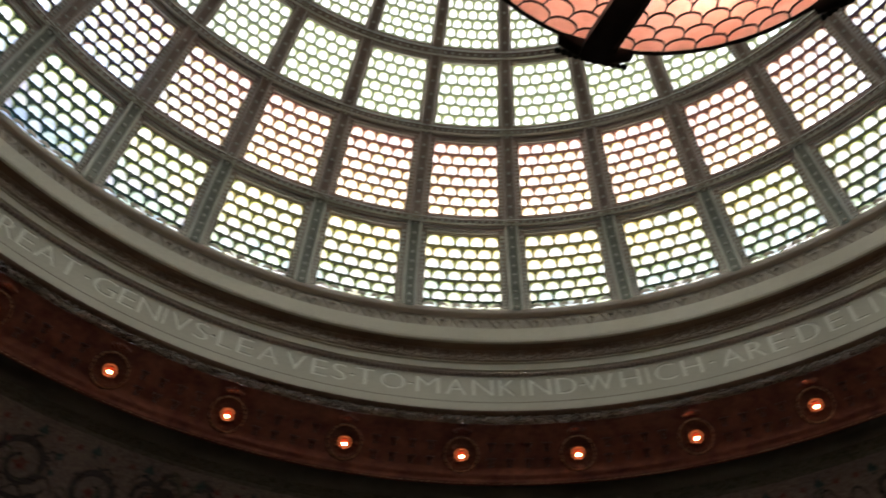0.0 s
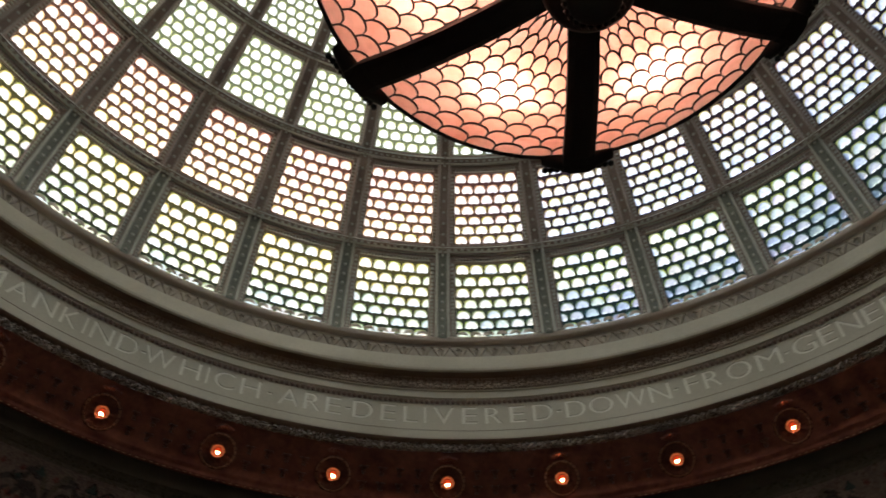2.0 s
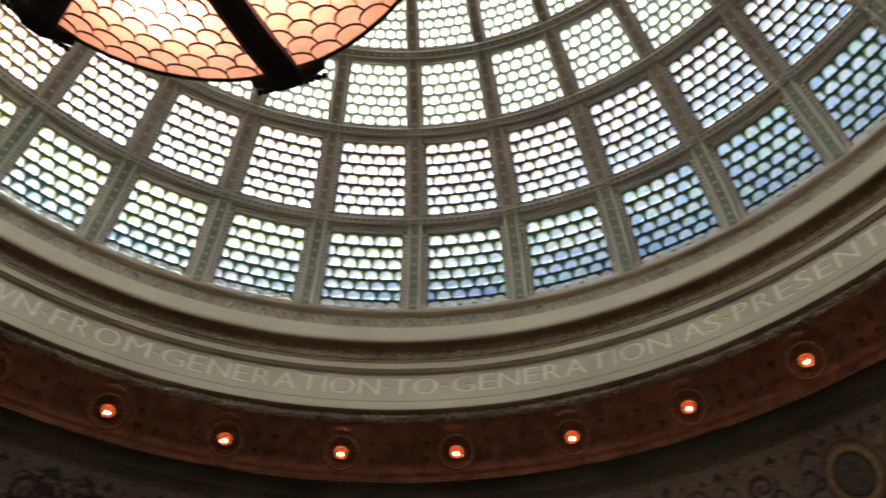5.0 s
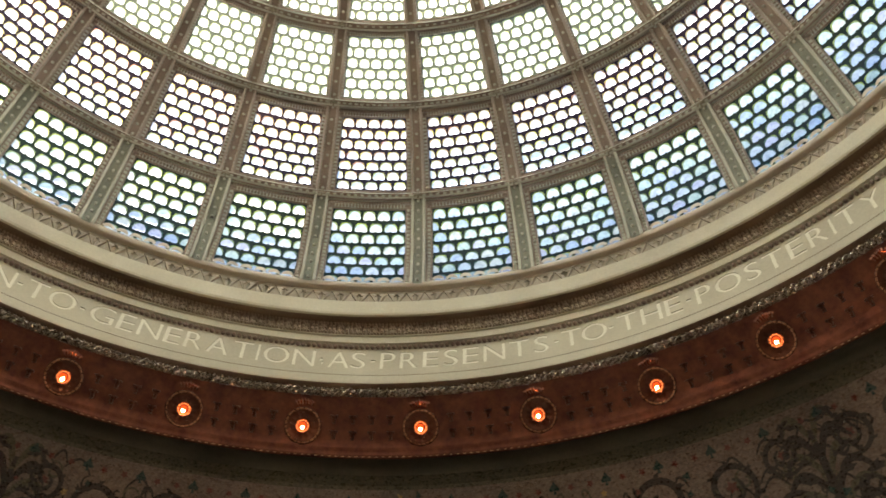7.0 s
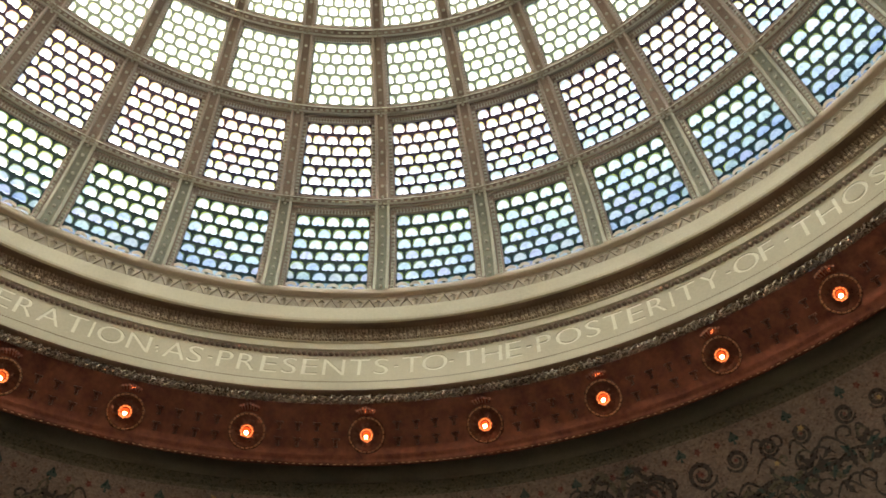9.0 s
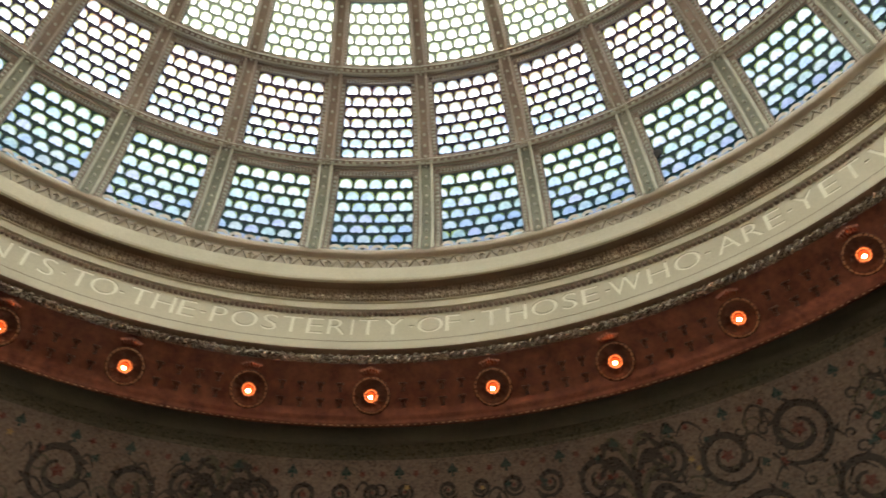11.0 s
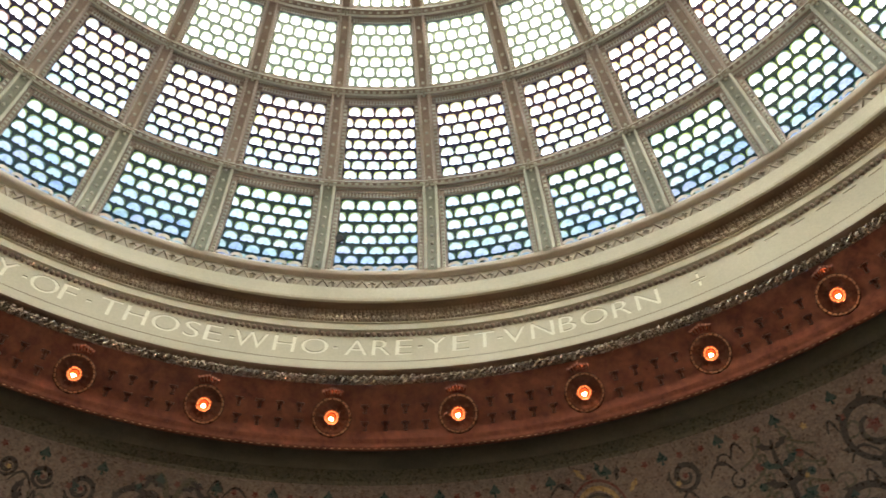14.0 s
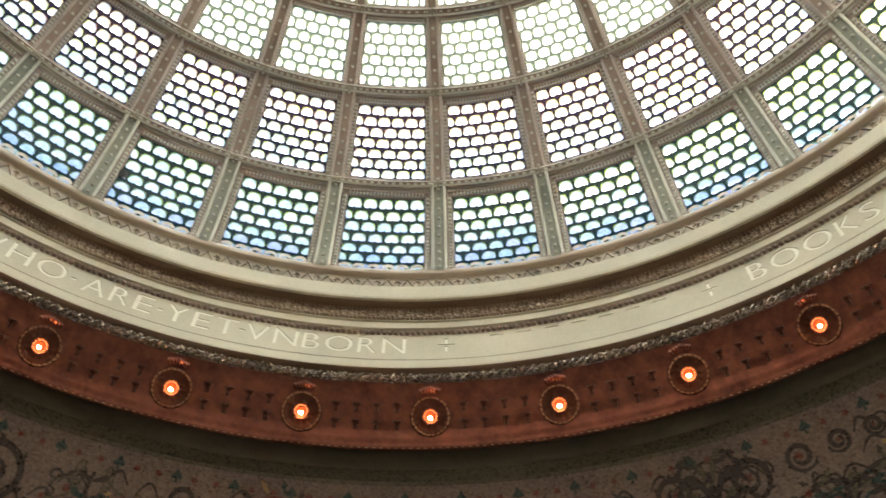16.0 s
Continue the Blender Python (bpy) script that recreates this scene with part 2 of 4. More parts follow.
class Soup:
    """Vertices and faces of one mesh in the making."""

    def __init__(self):
        self.v, self.f, self.i = [], [], []

    def face(self, pts, mat=0):
        k = len(self.v)
        self.v += [tuple(p) for p in pts]
        self.f.append(tuple(range(k, k + len(pts))))
        self.i.append(mat)

    def strip(self, rings, mat=0, closed=False):
        """Quads between rows of points; rows share their vertices, so that they can be shaded smooth."""
        k, n = len(self.v), len(rings[0])
        for r in rings:
            self.v += [tuple(p) for p in r]
        for a in range(len(rings) - 1):
            for b in range(n if closed else n - 1):
                c = (b + 1) % n
                self.f.append((k + a * n + b, k + a * n + c, k + (a + 1) * n + c, k + (a + 1) * n + b))
                self.i.append(mat)

    def box(self, at, ax, ay, az, mat=0):
        """A block round a point, with half-edges ax, ay, az, its far side along az a little smaller."""
        at, ax, ay, az = Vector(at), Vector(ax), Vector(ay), Vector(az)
        lo = [at - az + sx * ax + sy * ay for sx, sy in ((-1, -1), (1, -1), (1, 1), (-1, 1))]
        hi = [at + az + 0.75 * (sx * ax + sy * ay) for sx, sy in ((-1, -1), (1, -1), (1, 1), (-1, 1))]
        k = len(self.v)
        self.v += [tuple(p) for p in lo + hi]
        for q in ((3, 2, 1, 0), (4, 5, 6, 7), (0, 1, 5, 4), (1, 2, 6, 5), (2, 3, 7, 6), (3, 0, 4, 7)):
            self.f.append(tuple(k + j for j in q))
            self.i.append(mat)

    def ball(self, at, r, squash=1.0, mat=0):
        k = len(self.v)
        at = Vector(at)
        for dz, rr in ((-0.75, 0.66), (0.0, 1.0), (0.75, 0.66)):
            for j in range(6):
                a = j * math.pi / 3
                self.v.append(tuple(at + Vector((r * rr * math.cos(a), r * rr * math.sin(a), r * dz * squash))))
        self.v += [tuple(at - Vector((0, 0, r * squash))), tuple(at + Vector((0, 0, r * squash)))]
        for row in range(2):
            for j in range(6):
                c = (j + 1) % 6
                self.f.append((k + row * 6 + j, k + row * 6 + c, k + row * 6 + 6 + c, k + row * 6 + 6 + j))
                self.i.append(mat)
        for j in range(6):
            c = (j + 1) % 6
            self.f += [(k + 18, k + c, k + j), (k + 19, k + 12 + j, k + 12 + c)]
            self.i += [mat, mat]

    def mesh(self, name, mats, smooth=False):
        return mesh_of(name, self.v, self.f, mats, self.i, smooth)


def cyl(r, az, z):
    a = radians(az)
    return Vector((r * math.cos(a), r * math.sin(a), z))


def lathe(name, profile, mat, segs=256, smooth=False, label="", parent=None):
    """A ring turned round the dome's axis from (radius, height over the eye) pairs."""
    s = Soup()
    s.strip([[cyl(r, 360 * j / segs, z + EYE) for j in range(segs)] for r, z in profile], closed=True)
    ob = new(name, s.mesh(name, [mat], smooth))
    ob.parent = parent
    return tagged(ob, label, kind="structure") if parent is None else ob


def spin(az):
    return Matrix.Rotation(radians(az), 4, "Z")


# ---- the dome: a flattened half-ellipsoid of 32 bays ----
DA, DB, DZ = 5.9, 3.55, 7.9 + EYE
BAYS, RIB0 = 32, 112.0
BAY = 360 / BAYS


def shell(theta, az, d=0.0):
    """A point of the dome at the polar parameter theta and azimuth az, d metres inside it."""
    t, a = radians(theta), radians(az)
    r, z = DA * math.cos(t), DZ + DB * math.sin(t)
    nr, nz = math.cos(t) / DA, math.sin(t) / DB
    k = math.hypot(nr, nz)
    r, z = r - d * nr / k, z - d * nz / k
    return Vector((r * math.cos(a), r * math.sin(a), z))


# cell bottom, glass bottom, glass top, cell top, glazed share of the bay, courses, scales across
ROWS = [
    (2.3, 2.7, 18.8, 20.9, 0.735, 7, 5),
    (20.9, 22.26, 34.1, 35.9, 0.75, 7, 5),
    (35.9, 36.9, 45.52, 46.8, 0.785, 6, 5),
    (46.8, 47.7, 55.0, 56.2, 0.80, 6, 5),
    (56.2, 57.0, 63.0, 64.0, 0.80, 5, 4),
    (64.0, 64.7, 70.0, 71.0, 0.80, 5, 4),
]


def fan(kind, half=0):
    """The outline of one scale in its unit cell, anticlockwise; half = -1 or 1 keeps one side only."""
    lo, hi = (0.17, 0.88) if kind < 2 else (0.13, 0.90)
    wide = 0.40 if kind < 2 else 0.385
    n = 12
    arc = []
    for j in range(n + 1):
        a = math.pi * j / n
        arc.append((0.5 + wide * math.cos(a), lo + 0.14 + (hi - lo - 0.14) * math.sin(a)))
    if kind < 2:
        low = [(0.5 - wide * 0.93, lo + 0.03), (0.32, lo), (0.43, lo + 0.01), (0.5, lo + 0.11), (0.57, lo + 0.01), (0.68, lo), (0.5 + wide * 0.93, lo + 0.03)]
    else:
        low = [(0.5 - wide * 0.8, lo + 0.05), (0.36, lo), (0.5, lo - 0.01), (0.64, lo), (0.5 + wide * 0.8, lo + 0.05)]
    pts = arc + low
    if half:
        pts = [(x, y) for x, y in pts if half * (x - 0.5) >= -1e-6]
    return pts


def ordered(pts, c):
    return sorted(pts, key=lambda p: math.atan2(p[1] - c[1], p[0] - c[0]))


def to_edge(p, c, x0, x1):
    """From the centre c through p to the border of the cell [x0, x1] x [0, 1]."""
    dx, dy = p[0] - c[0], p[1] - c[1]
    k = min([(x1 - c[0]) / dx if dx > 1e-9 else 9e9, (x0 - c[0]) / dx if dx < -1e-9 else 9e9,
             (1 - c[1]) / dy if dy > 1e-9 else 9e9, (0 - c[1]) / dy if dy < -1e-9 else 9e9])
    return (c[0] + dx * k, c[1] + dy * k)


def glass_panel(row):
    """One glazed coffer at azimuth 0: moulded frame, field glass and scales."""
    c0, g0, g1, c1, share, courses, across = ROWS[row]
    kind = min(row, 2)
    h = BAY * share / 2
    H = BAY / 2 + 0.01
    thing = new("stained_glass_panel")
    # frame
    s = Soup()
    rim_in, rim_out = [], []
    for side in range(4):
        for j in range(6):
            k = j / 6
            u, v = [(k * 2 - 1, 0), (1, k), (1 - k * 2, 1), (-1, 1 - k)][side]
            rim_in.append((g0 + (g1 - g0) * v, u * h))
            rim_out.append((c0 + (c1 - c0) * v, u * H))
    steps = [(0.0, -0.012), (0.0, 0.018), (0.10, 0.022), (0.13, 0.034), (0.34, 0.034), (0.38, 0.05), (0.62, 0.03), (0.70, 0.056), (1.0, 0.056)]
    rings = [[shell(a[0] + (b[0] - a[0]) * k, a[1] + (b[1] - a[1]) * k, d) for a, b in zip(rim_in, rim_out)] for k, d in steps]
    for j in range(len(rings) - 1):
        s.strip(rings[j:j + 2], (0, 0, 1, 0, 1, 0, 2, 0)[j], closed=True)
    fr = part("frame", s.mesh("frame", [FRAME_BROWN, RIB_STONE, RIB_PALE]), thing, "moulded bronze-brown frame")
    # a row of small teeth along the frame's inner edge
    if row < 4:
        s = Soup()
        n = 20 if row < 3 else 15
        for sgn in (-1, 1):
            for j in range(n):
                t = g0 + (g1 - g0) * (j + 0.5) / n
                az = sgn * (h + (H - h) * 0.23)
                p = shell(t, az, 0.040)
                up = (shell(t + 0.2, az, 0.04) - p).normalized()
                side = Vector((0, 1, 0))
                s.box(p, side * (0.017 if row < 2 else 0.012), up * (0.25 * (g1 - g0) / n * 0.075), up.cross(side) * 0.012)
        n = 22
        for j in range(n):
            az = h * (2 * (j + 0.5) / n - 1)
            t = g1 + (c1 - g1) * 0.23
            p = shell(t, az, 0.040)
            up = (shell(t + 0.2, az, 0.04) - p).normalized()
            side = Vector((-math.sin(radians(az)), math.cos(radians(az)), 0))
            s.box(p, side * (h * 2 / n * 0.022), up * 0.02, up.cross(side) * 0.012)
        tagged(part("tooth_moulding", s.mesh("tooth_moulding", [RIB_PALE]), thing), kind="stuff")
    # upright flutes in the hollow of the frame's upper side
    if row < 3:
        s = Soup()
        n = 30
        for j in range(n):
            az = (h + (H - h) * 0.3) * (2 * (j + 0.5) / n - 1)
            t = g1 + (c1 - g1) * 0.44
            p = shell(t, az, 0.044)
            up = shell(t + (c1 - g1) * 0.13, az, 0.044) - p
            side = Vector((-math.sin(radians(az)), math.cos(radians(az)), 0))
            s.box(p, side * (h * 2 / n * 0.026), up, up.cross(side).normalized() * 0.016)
        tagged(part("flute_moulding", s.mesh("flute_moulding", [RIB_STONE]), thing), kind="stuff")
    # glass
    field = Soup()
    loose = Soup()
    for i in range(courses):
        v0, v1 = i / courses, (i + 1) / courses
        if (courses - 1 - i) % 2 == 0:
            cells = [(j / across, (j + 1) / across, 0) for j in range(across)]
        else:
            w = 1 / across
            cells = [(0, w / 2, 1)] + [((j + 0.5) * w, (j + 1.5) * w, 0) for j in range(across - 1)] + [(1 - w / 2, 1, -1)]
        tall = 1.0 + 0.10 * math.sin(i * 2.1)
        for u0, u1, half in cells:
            x0, x1 = (0, 1) if not half else ((0.5, 1) if half > 0 else (0, 0.5))
            c = (0.5, 0.5) if not half else (0.5 + 0.2 * half, 0.45)
            pts = [(x, min(0.955, y * (1 + (tall - 1) * 0.5)) if y > 0.5 else y) for x, y in fan(kind, half)]
            if half:
                pts = [(x if abs(x - 0.5) > 0.02 else 0.5 + 0.03 * half, y) for x, y in pts]
            pts = ordered(pts, c)

            def at(p, d=0.0):
                u = u0 + (u1 - u0) * (p[0] - x0) / (x1 - x0)
                v = v0 + (v1 - v0) * p[1]
                return shell(g0 + (g1 - g0) * v, h * (2 * u - 1), d)

            edge = [to_edge(p, c, x0, x1) for p in pts]
            mid = [(p[0] + (q[0] - p[0]) * 0.42, p[1] + (q[1] - p[1]) * 0.50) for p, q in zip(pts, edge)]
            n = len(pts)
            for j in range(n):
                k = (j + 1) % n
                top = (pts[j][1] + pts[k][1]) / 2 > 0.38
                field.face([at(pts[j]), at(mid[j]), at(mid[k]), at(pts[k])], 0 if top else 1)
                field.face([at(mid[j]), at(edge[j]), at(edge[k]), at(mid[k])], 1)
            # corners of the cell that the outline's rays pass by
            for cx, cy in ((x0, 0), (x1, 0), (x1, 1), (x0, 1)):
                j = max((j for j in range(n)), key=lambda j: math.atan2(edge[j][1] - c[1], edge[j][0] - c[0]) if math.atan2(edge[j][1] - c[1], edge[j][0] - c[0]) <= math.atan2(cy - c[1], cx - c[0]) else -9)
                k = (j + 1) % n
                field.face([at(edge[j]), at((cx, cy)), at(edge[k])], 1)
            body = loose if row > 2 else Soup()
            rim = [at(p, 0.0) for p in pts]
            inner = [at((c[0] + (p[0] - c[0]) * 0.82, c[1] + (p[1] - c[1]) * 0.82), 0.009) for p in pts]
            body.strip([rim, inner], closed=True)
            k0 = len(body.v)
            body.v += [tuple(p) for p in inner] + [tuple(at(c, 0.012))]
            for j in range(n):
                body.f.append((k0 + j, k0 + (j + 1) % n, k0 + n))
                body.i.append(0)
            if row <= 2:
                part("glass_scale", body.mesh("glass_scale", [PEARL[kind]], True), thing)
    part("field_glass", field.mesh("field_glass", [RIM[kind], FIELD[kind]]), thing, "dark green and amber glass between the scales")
    if row > 2:
        tagged(part("glass_scales", loose.mesh("glass_scales", [PEARL[kind]], True), thing), kind="stuff")
    return thing


LABELS = ["blue and pearl fish-scale stained-glass panel in a bronze frame",
          "stained-glass dome panel with rosy white fish-scale glass and amber edges",
          "pale cream-green fish-scale stained-glass dome panel in a stone frame",
          "pale fish-scale stained-glass panel high in the dome",
          "small pale stained-glass panel near the dome's crown", "small pale stained-glass panel near the dome's crown"]
for row in range(len(ROWS)):
    first = glass_panel(row)
    tagged(first, LABELS[row], "glass panel", "row %s of the dome's glass panels" % "one two three four five six".split()[row])
    first.matrix_basis = spin(RIB0 - BAY / 2)
    for k in range(1, BAYS):
        copy_thing(first, spin(RIB0 - BAY / 2 - BAY * k))

PLUG = (10.8, -114.7)
# one scale of a panel is gone and its hole is stopped with a dark disc
plug = Soup()
plug.strip([[shell(PLUG[0] + r * math.sin(a), PLUG[1] + 0.62 * r * math.cos(a), d) for a in [math.tau * j / 14 for j in range(14)]] for r, d in ((0.9, 0.002), (0.85, 0.018), (0.5, 0.022))], closed=True)
plug.face([shell(PLUG[0] + 0.5 * math.sin(a), PLUG[1] + 0.31 * math.cos(a), 0.022) for a in [math.tau * j / 14 for j in range(14)]])
tagged(new("dark_plug", plug.mesh("dark_plug", [IRON])), "dark disc stopping a hole in a glass panel", "plug")

# ribs, rings and crown
dome = tagged(new("dome_frame"), "stone ribs and rings that carry the glass dome", kind="structure")


def rib_mesh(t0, t1, mats, pale):
    s = Soup()
    rows = []
    n = 30
    cross = [(-1.0, 0.045), (-1.0, 0.072), (-0.80, 0.084), (-0.62, 0.084), (-0.56, 0.066), (-0.36, 0.062), (0.36, 0.062), (0.56, 0.066), (0.62, 0.084), (0.80, 0.084), (1.0, 0.072), (1.0, 0.045)]
    for j in range(n + 1):
        t = t0 + (t1 - t0) * j / n
        hw = 0.082 * (0.42 + 0.58 * math.cos(radians(t)))
        rows.append([shell(t, 0, d) + Vector((0, x * hw, 0)) for x, d in cross])
    # flanks and sunken channel take the darkest material: their shade as colour
    for j in range(len(cross) - 1):
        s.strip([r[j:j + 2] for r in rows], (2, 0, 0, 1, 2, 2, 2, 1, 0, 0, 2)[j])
    step = 1.9
    t = t0 + 0.9
    while t < t1 - 0.3:
        p = shell(t, 0, 0.068)
        up = (shell(t + 0.2, 0, 0.068) - p).normalized()
        s.ball(p, 0.019, 1.0, 0 if pale else 1)
        t += step
    return s.mesh("rib", mats)


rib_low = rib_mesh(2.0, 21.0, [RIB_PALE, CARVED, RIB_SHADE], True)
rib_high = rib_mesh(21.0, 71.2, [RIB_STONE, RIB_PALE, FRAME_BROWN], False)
bosses = []
for row in (1, 2, 3):
    s = Soup()
    p = shell(ROWS[row][0], 0, 0.09)
    up = (shell(ROWS[row][0] + 0.2, 0, 0.09) - p).normalized()
    out = up.cross(Vector((0, 1, 0)))
    for a in range(4):
        c, d = math.cos(a * math.pi / 2), math.sin(a * math.pi / 2)
        s.box(p + Vector((0, 0.026 * c, 0)) + up * 0.026 * d, Vector((0, 0.018 * c, 0)) + up * 0.018 * d, Vector((0, -0.010 * d, 0)) + up * 0.010 * c, out * 0.012)
    s.ball(p + out * 0.012, 0.015)
    bosses.append(s.mesh("boss", [CARVED]))
for k in range(BAYS):
    rib = part("rib", rib_high, dome, "", spin(RIB0 - BAY * k))
    for boss in bosses:
        part("boss", boss, rib)
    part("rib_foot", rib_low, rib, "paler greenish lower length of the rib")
for row in range(1, len(ROWS) + 1):
    t = ROWS[row][0] if row < len(ROWS) else 71.0
    s = Soup()
    prof = [(t - 0.55, 0.045), (t - 0.55, 0.080), (t - 0.30, 0.092), (t - 0.2, 0.076), (t + 0.2, 0.076), (t + 0.30, 0.092), (t + 0.55, 0.080), (t + 0.55, 0.045)]
    rings = [[shell(a, 360 * j / 128, d) for j in range(128)] for a, d in prof]
    for j in range(len(rings) - 1):
        s.strip(rings[j:j + 2], (0, 1, 2, 2, 2, 1, 0)[j], closed=True)
    n = BAYS * (14 if row < 3 else 9)
    for j in range(n):
        az = 360 * (j + 0.5) / n
        p = shell(t, az, 0.082)
        side = Vector((-math.sin(radians(az)), math.cos(radians(az)), 0))
        up = (shell(t + 0.2, az, 0.082) - p).normalized()
        s.box(p, side * 0.020, up * 0.012, up.cross(side) * 0.012, 1)
    part("ring", s.mesh("ring", [RIB_STONE, RIB_PALE, FRAME_BROWN]), dome)
s = Soup()
s.strip([[shell(t, 360 * j / 96, 0.03) for j in range(96)] for t in (70.8, 76, 82, 88)], closed=True)
s.face([shell(88, 360 * j / 96, 0.03) for j in range(96)])
part("crown", s.mesh("crown", [PEARL[2]], True), dome, "pale glass crown")


# ---- cornice, frieze and copper band ----
sill = lathe("sill", [(5.91, 8.10), (5.88, 8.092), (5.85, 8.07), (5.838, 8.04), (5.840, 8.015), (5.848, 8.005), (5.846, 7.992), (5.875, 7.990), (5.905, 7.985)], PINK, 256, True, "rounded pinkish plaster sill under the glass dome")
s = Soup()
arc = [(0.066 * math.cos(math.pi * j / 10), 0.075 * math.sin(math.pi * j / 10)) for j in range(11)]
s.strip([[Vector((x, y * k, z * k)) for y, z in arc] for x, k in ((0.0, 1.0), (-0.016, 0.96), (-0.020, 0.80), (-0.010, 0.66), (-0.024, 0.42), (-0.028, 0.05))])
scallop = s.mesh("scallop", [PINK], True)
for j in range(BAYS * 8):
    part("scallop", scallop, sill, "", spin(RIB0 + BAY / 8 * (j + 0.5)) @ Matrix.Translation((5.866, 0, 8.085 + EYE)))
leaf_band = lathe("leaf_band", [(5.905, 7.985), (5.915, 7.96), (5.92, 7.85), (5.885, 7.715), (5.86, 7.70)], CARVED, 256, True, "carved leaf moulding round the dome's foot")
lathe("fillet", [(5.86, 7.70), (5.815, 7.695), (5.800, 7.68), (5.798, 7.50), (5.806, 7.475), (5.83, 7.47)], CREAM, 256, False, "plain cream plaster fillet")
lathe("cove", [(5.83, 7.47), (5.87, 7.485), (5.93, 7.478), (5.945, 7.462)], UMBER, 256, True, "brown plaster cove under the fillet, darkened by painted shade")
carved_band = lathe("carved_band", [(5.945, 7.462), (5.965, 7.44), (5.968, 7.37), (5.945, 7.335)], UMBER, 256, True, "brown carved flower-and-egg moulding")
lathe("fascia", [(5.945, 7.335), (5.945, 7.32), (5.962, 7.315), (5.965, 7.235), (5.985, 7.232), (6.02, 7.225)], CREAM, 256, False, "plain cream fascia above the inscription")
frieze = lathe("frieze", [(6.02, 7.225), (6.02, 6.735), (6.024, 6.72), (6.10, 6.722), (6.10, 7.224), (6.02, 7.225)], CREAM, 256, False, "cream plaster frieze with a cut inscription")
lathe("frieze_soffit", [(6.024, 6.72), (6.05, 6.712), (6.12, 6.715), (6.14, 6.68), (6.14, 6.655)], UMBER, 256, False, "hollow under the inscription frieze, its shade put into the colour")
copper = lathe("copper_band", [(6.14, 6.655), (6.19, 6.625), (6.30, 6.515), (6.42, 6.405), (6.485, 6.350), (6.49, 6.338), (6.515, 6.325), (6.53, 6.300), (6.545, 6.280), (6.57, 6.275)], COPPER, 288, True, "sloping aged copper band lit by rosette lamps")
lathe("lower_cove", [(6.565, 6.272), (6.60, 6.295), (6.70, 6.285), (6.745, 6.26), (6.75, 6.235)], OLIVE, 256, True, "dark olive-brown plaster cove under the copper band")
lathe("olive_border", [(6.75, 6.235), (6.79, 6.215), (6.84, 6.185), (6.86, 6.155)], MOSAIC_OLIVE, 256, False, "narrow olive mosaic border")

COPPER_BRIGHT = solid("polished_copper_edge", (0.36, 0.18, 0.10), (0.58, 0.34, 0.21), 0.35, 0.7, 30, 3, 0.1)

# leaves of the leaf band
s = Soup()
for half in (-1, 1):
    # a slanting ridge from the foot's corner to the tip, then three lobes inside it
    s.box((-0.020, 0.046 * half, -0.005), (0, 0.046 * half, -0.092), (0, 0.007, 0.005), (-0.020, 0, 0))
    for y, z, dy, dz in ((0.022, -0.052, 0.014, -0.020), (0.036, -0.086, 0.020, -0.010), (0.072, 0.060, 0.014, 0.026)):
        s.box((-0.014, y * half, z), (0, dy * half, dz), (0, 0.008 * half, 0.006), (-0.014, 0, 0))
s.box((-0.020, 0, -0.050), (0, 0.006, 0), (0, 0, 0.045), (-0.018, 0, 0))
s.ball((-0.022, 0.092, 0.075), 0.017)
s.ball((-0.020, 0.0, 0.098), 0.014)
s.box((-0.010, 0, 0), (0, 0.084, 0), (0, 0, 0.098), (-0.008, 0, 0))
leaf = s.mesh("leaf", [solid("carved_leaf", (0.27, 0.225, 0.165), (0.46, 0.39, 0.30), 0.45, 0.05, 80, 4, 0.4)])
for j in range(192):
    part("leaf", leaf, leaf_band, "", spin(360 * j / 192 + 0.6) @ Matrix.Translation((5.905, 0, 7.830 + EYE)) @ Matrix.Diagonal((0.85, 1.12, 1.1, 1.0)))

# flowers and eggs of the carved band
s = Soup()
for j in range(6):
    a = j * math.pi / 3
    s.box((-0.010, 0.026 * math.cos(a), 0.030 * math.sin(a)), (0, 0.013 * math.cos(a) + 0.004, 0.013 * math.sin(a)), (0, -0.009 * math.sin(a), 0.009 * math.cos(a) + 0.003), (-0.010, 0, 0))
s.ball((-0.018, 0, 0), 0.013)
for sx in (-1, 1):
    s.box((-0.008, 0.066 * sx, -0.018), (0, 0.016, 0.006), (0, 0, 0.022), (-0.012, 0, 0))
    s.box((-0.006, 0.070 * sx, 0.030), (0, 0.014, -0.004), (0, 0, 0.010), (-0.010, 0, 0))
for j in range(5):
    s.ball((-0.012, 0.082 * (j - 2) / 2.5, 0.062), 0.014)
    s.box((-0.010, 0.082 * (j - 2) / 2.5, -0.056), (0, 0.011, 0), (0, 0, 0.008), (-0.012, 0, 0))
s.box((-0.010, 0.0, -0.040), (0, 0.030, 0), (0, 0, 0.006), (-0.010, 0, 0))
flower = s.mesh("flower", [solid("gilded_brown_relief", (0.26, 0.19, 0.13), (0.50, 0.40, 0.29), 0.42, 0.15, 80, 3, 0.3)])
for j in range(216):
    part("flower", flower, carved_band, "", spin(360 * j / 216) @ Matrix.Translation((5.955, 0, 7.402 + EYE)) @ Matrix.Diagonal((1.8, 1.0, 1.15, 1.0)))

# strings of beads
def bead_string(name, r, z, count, size, mat, label, squash=1.0):
    s = Soup()
    for j in range(count):
        s.ball(cyl(r, 360 * j / count, z + EYE), size, squash)
    return tagged(new(name, s.mesh(name, [mat], True)), label, "moulding", kind="stuff")


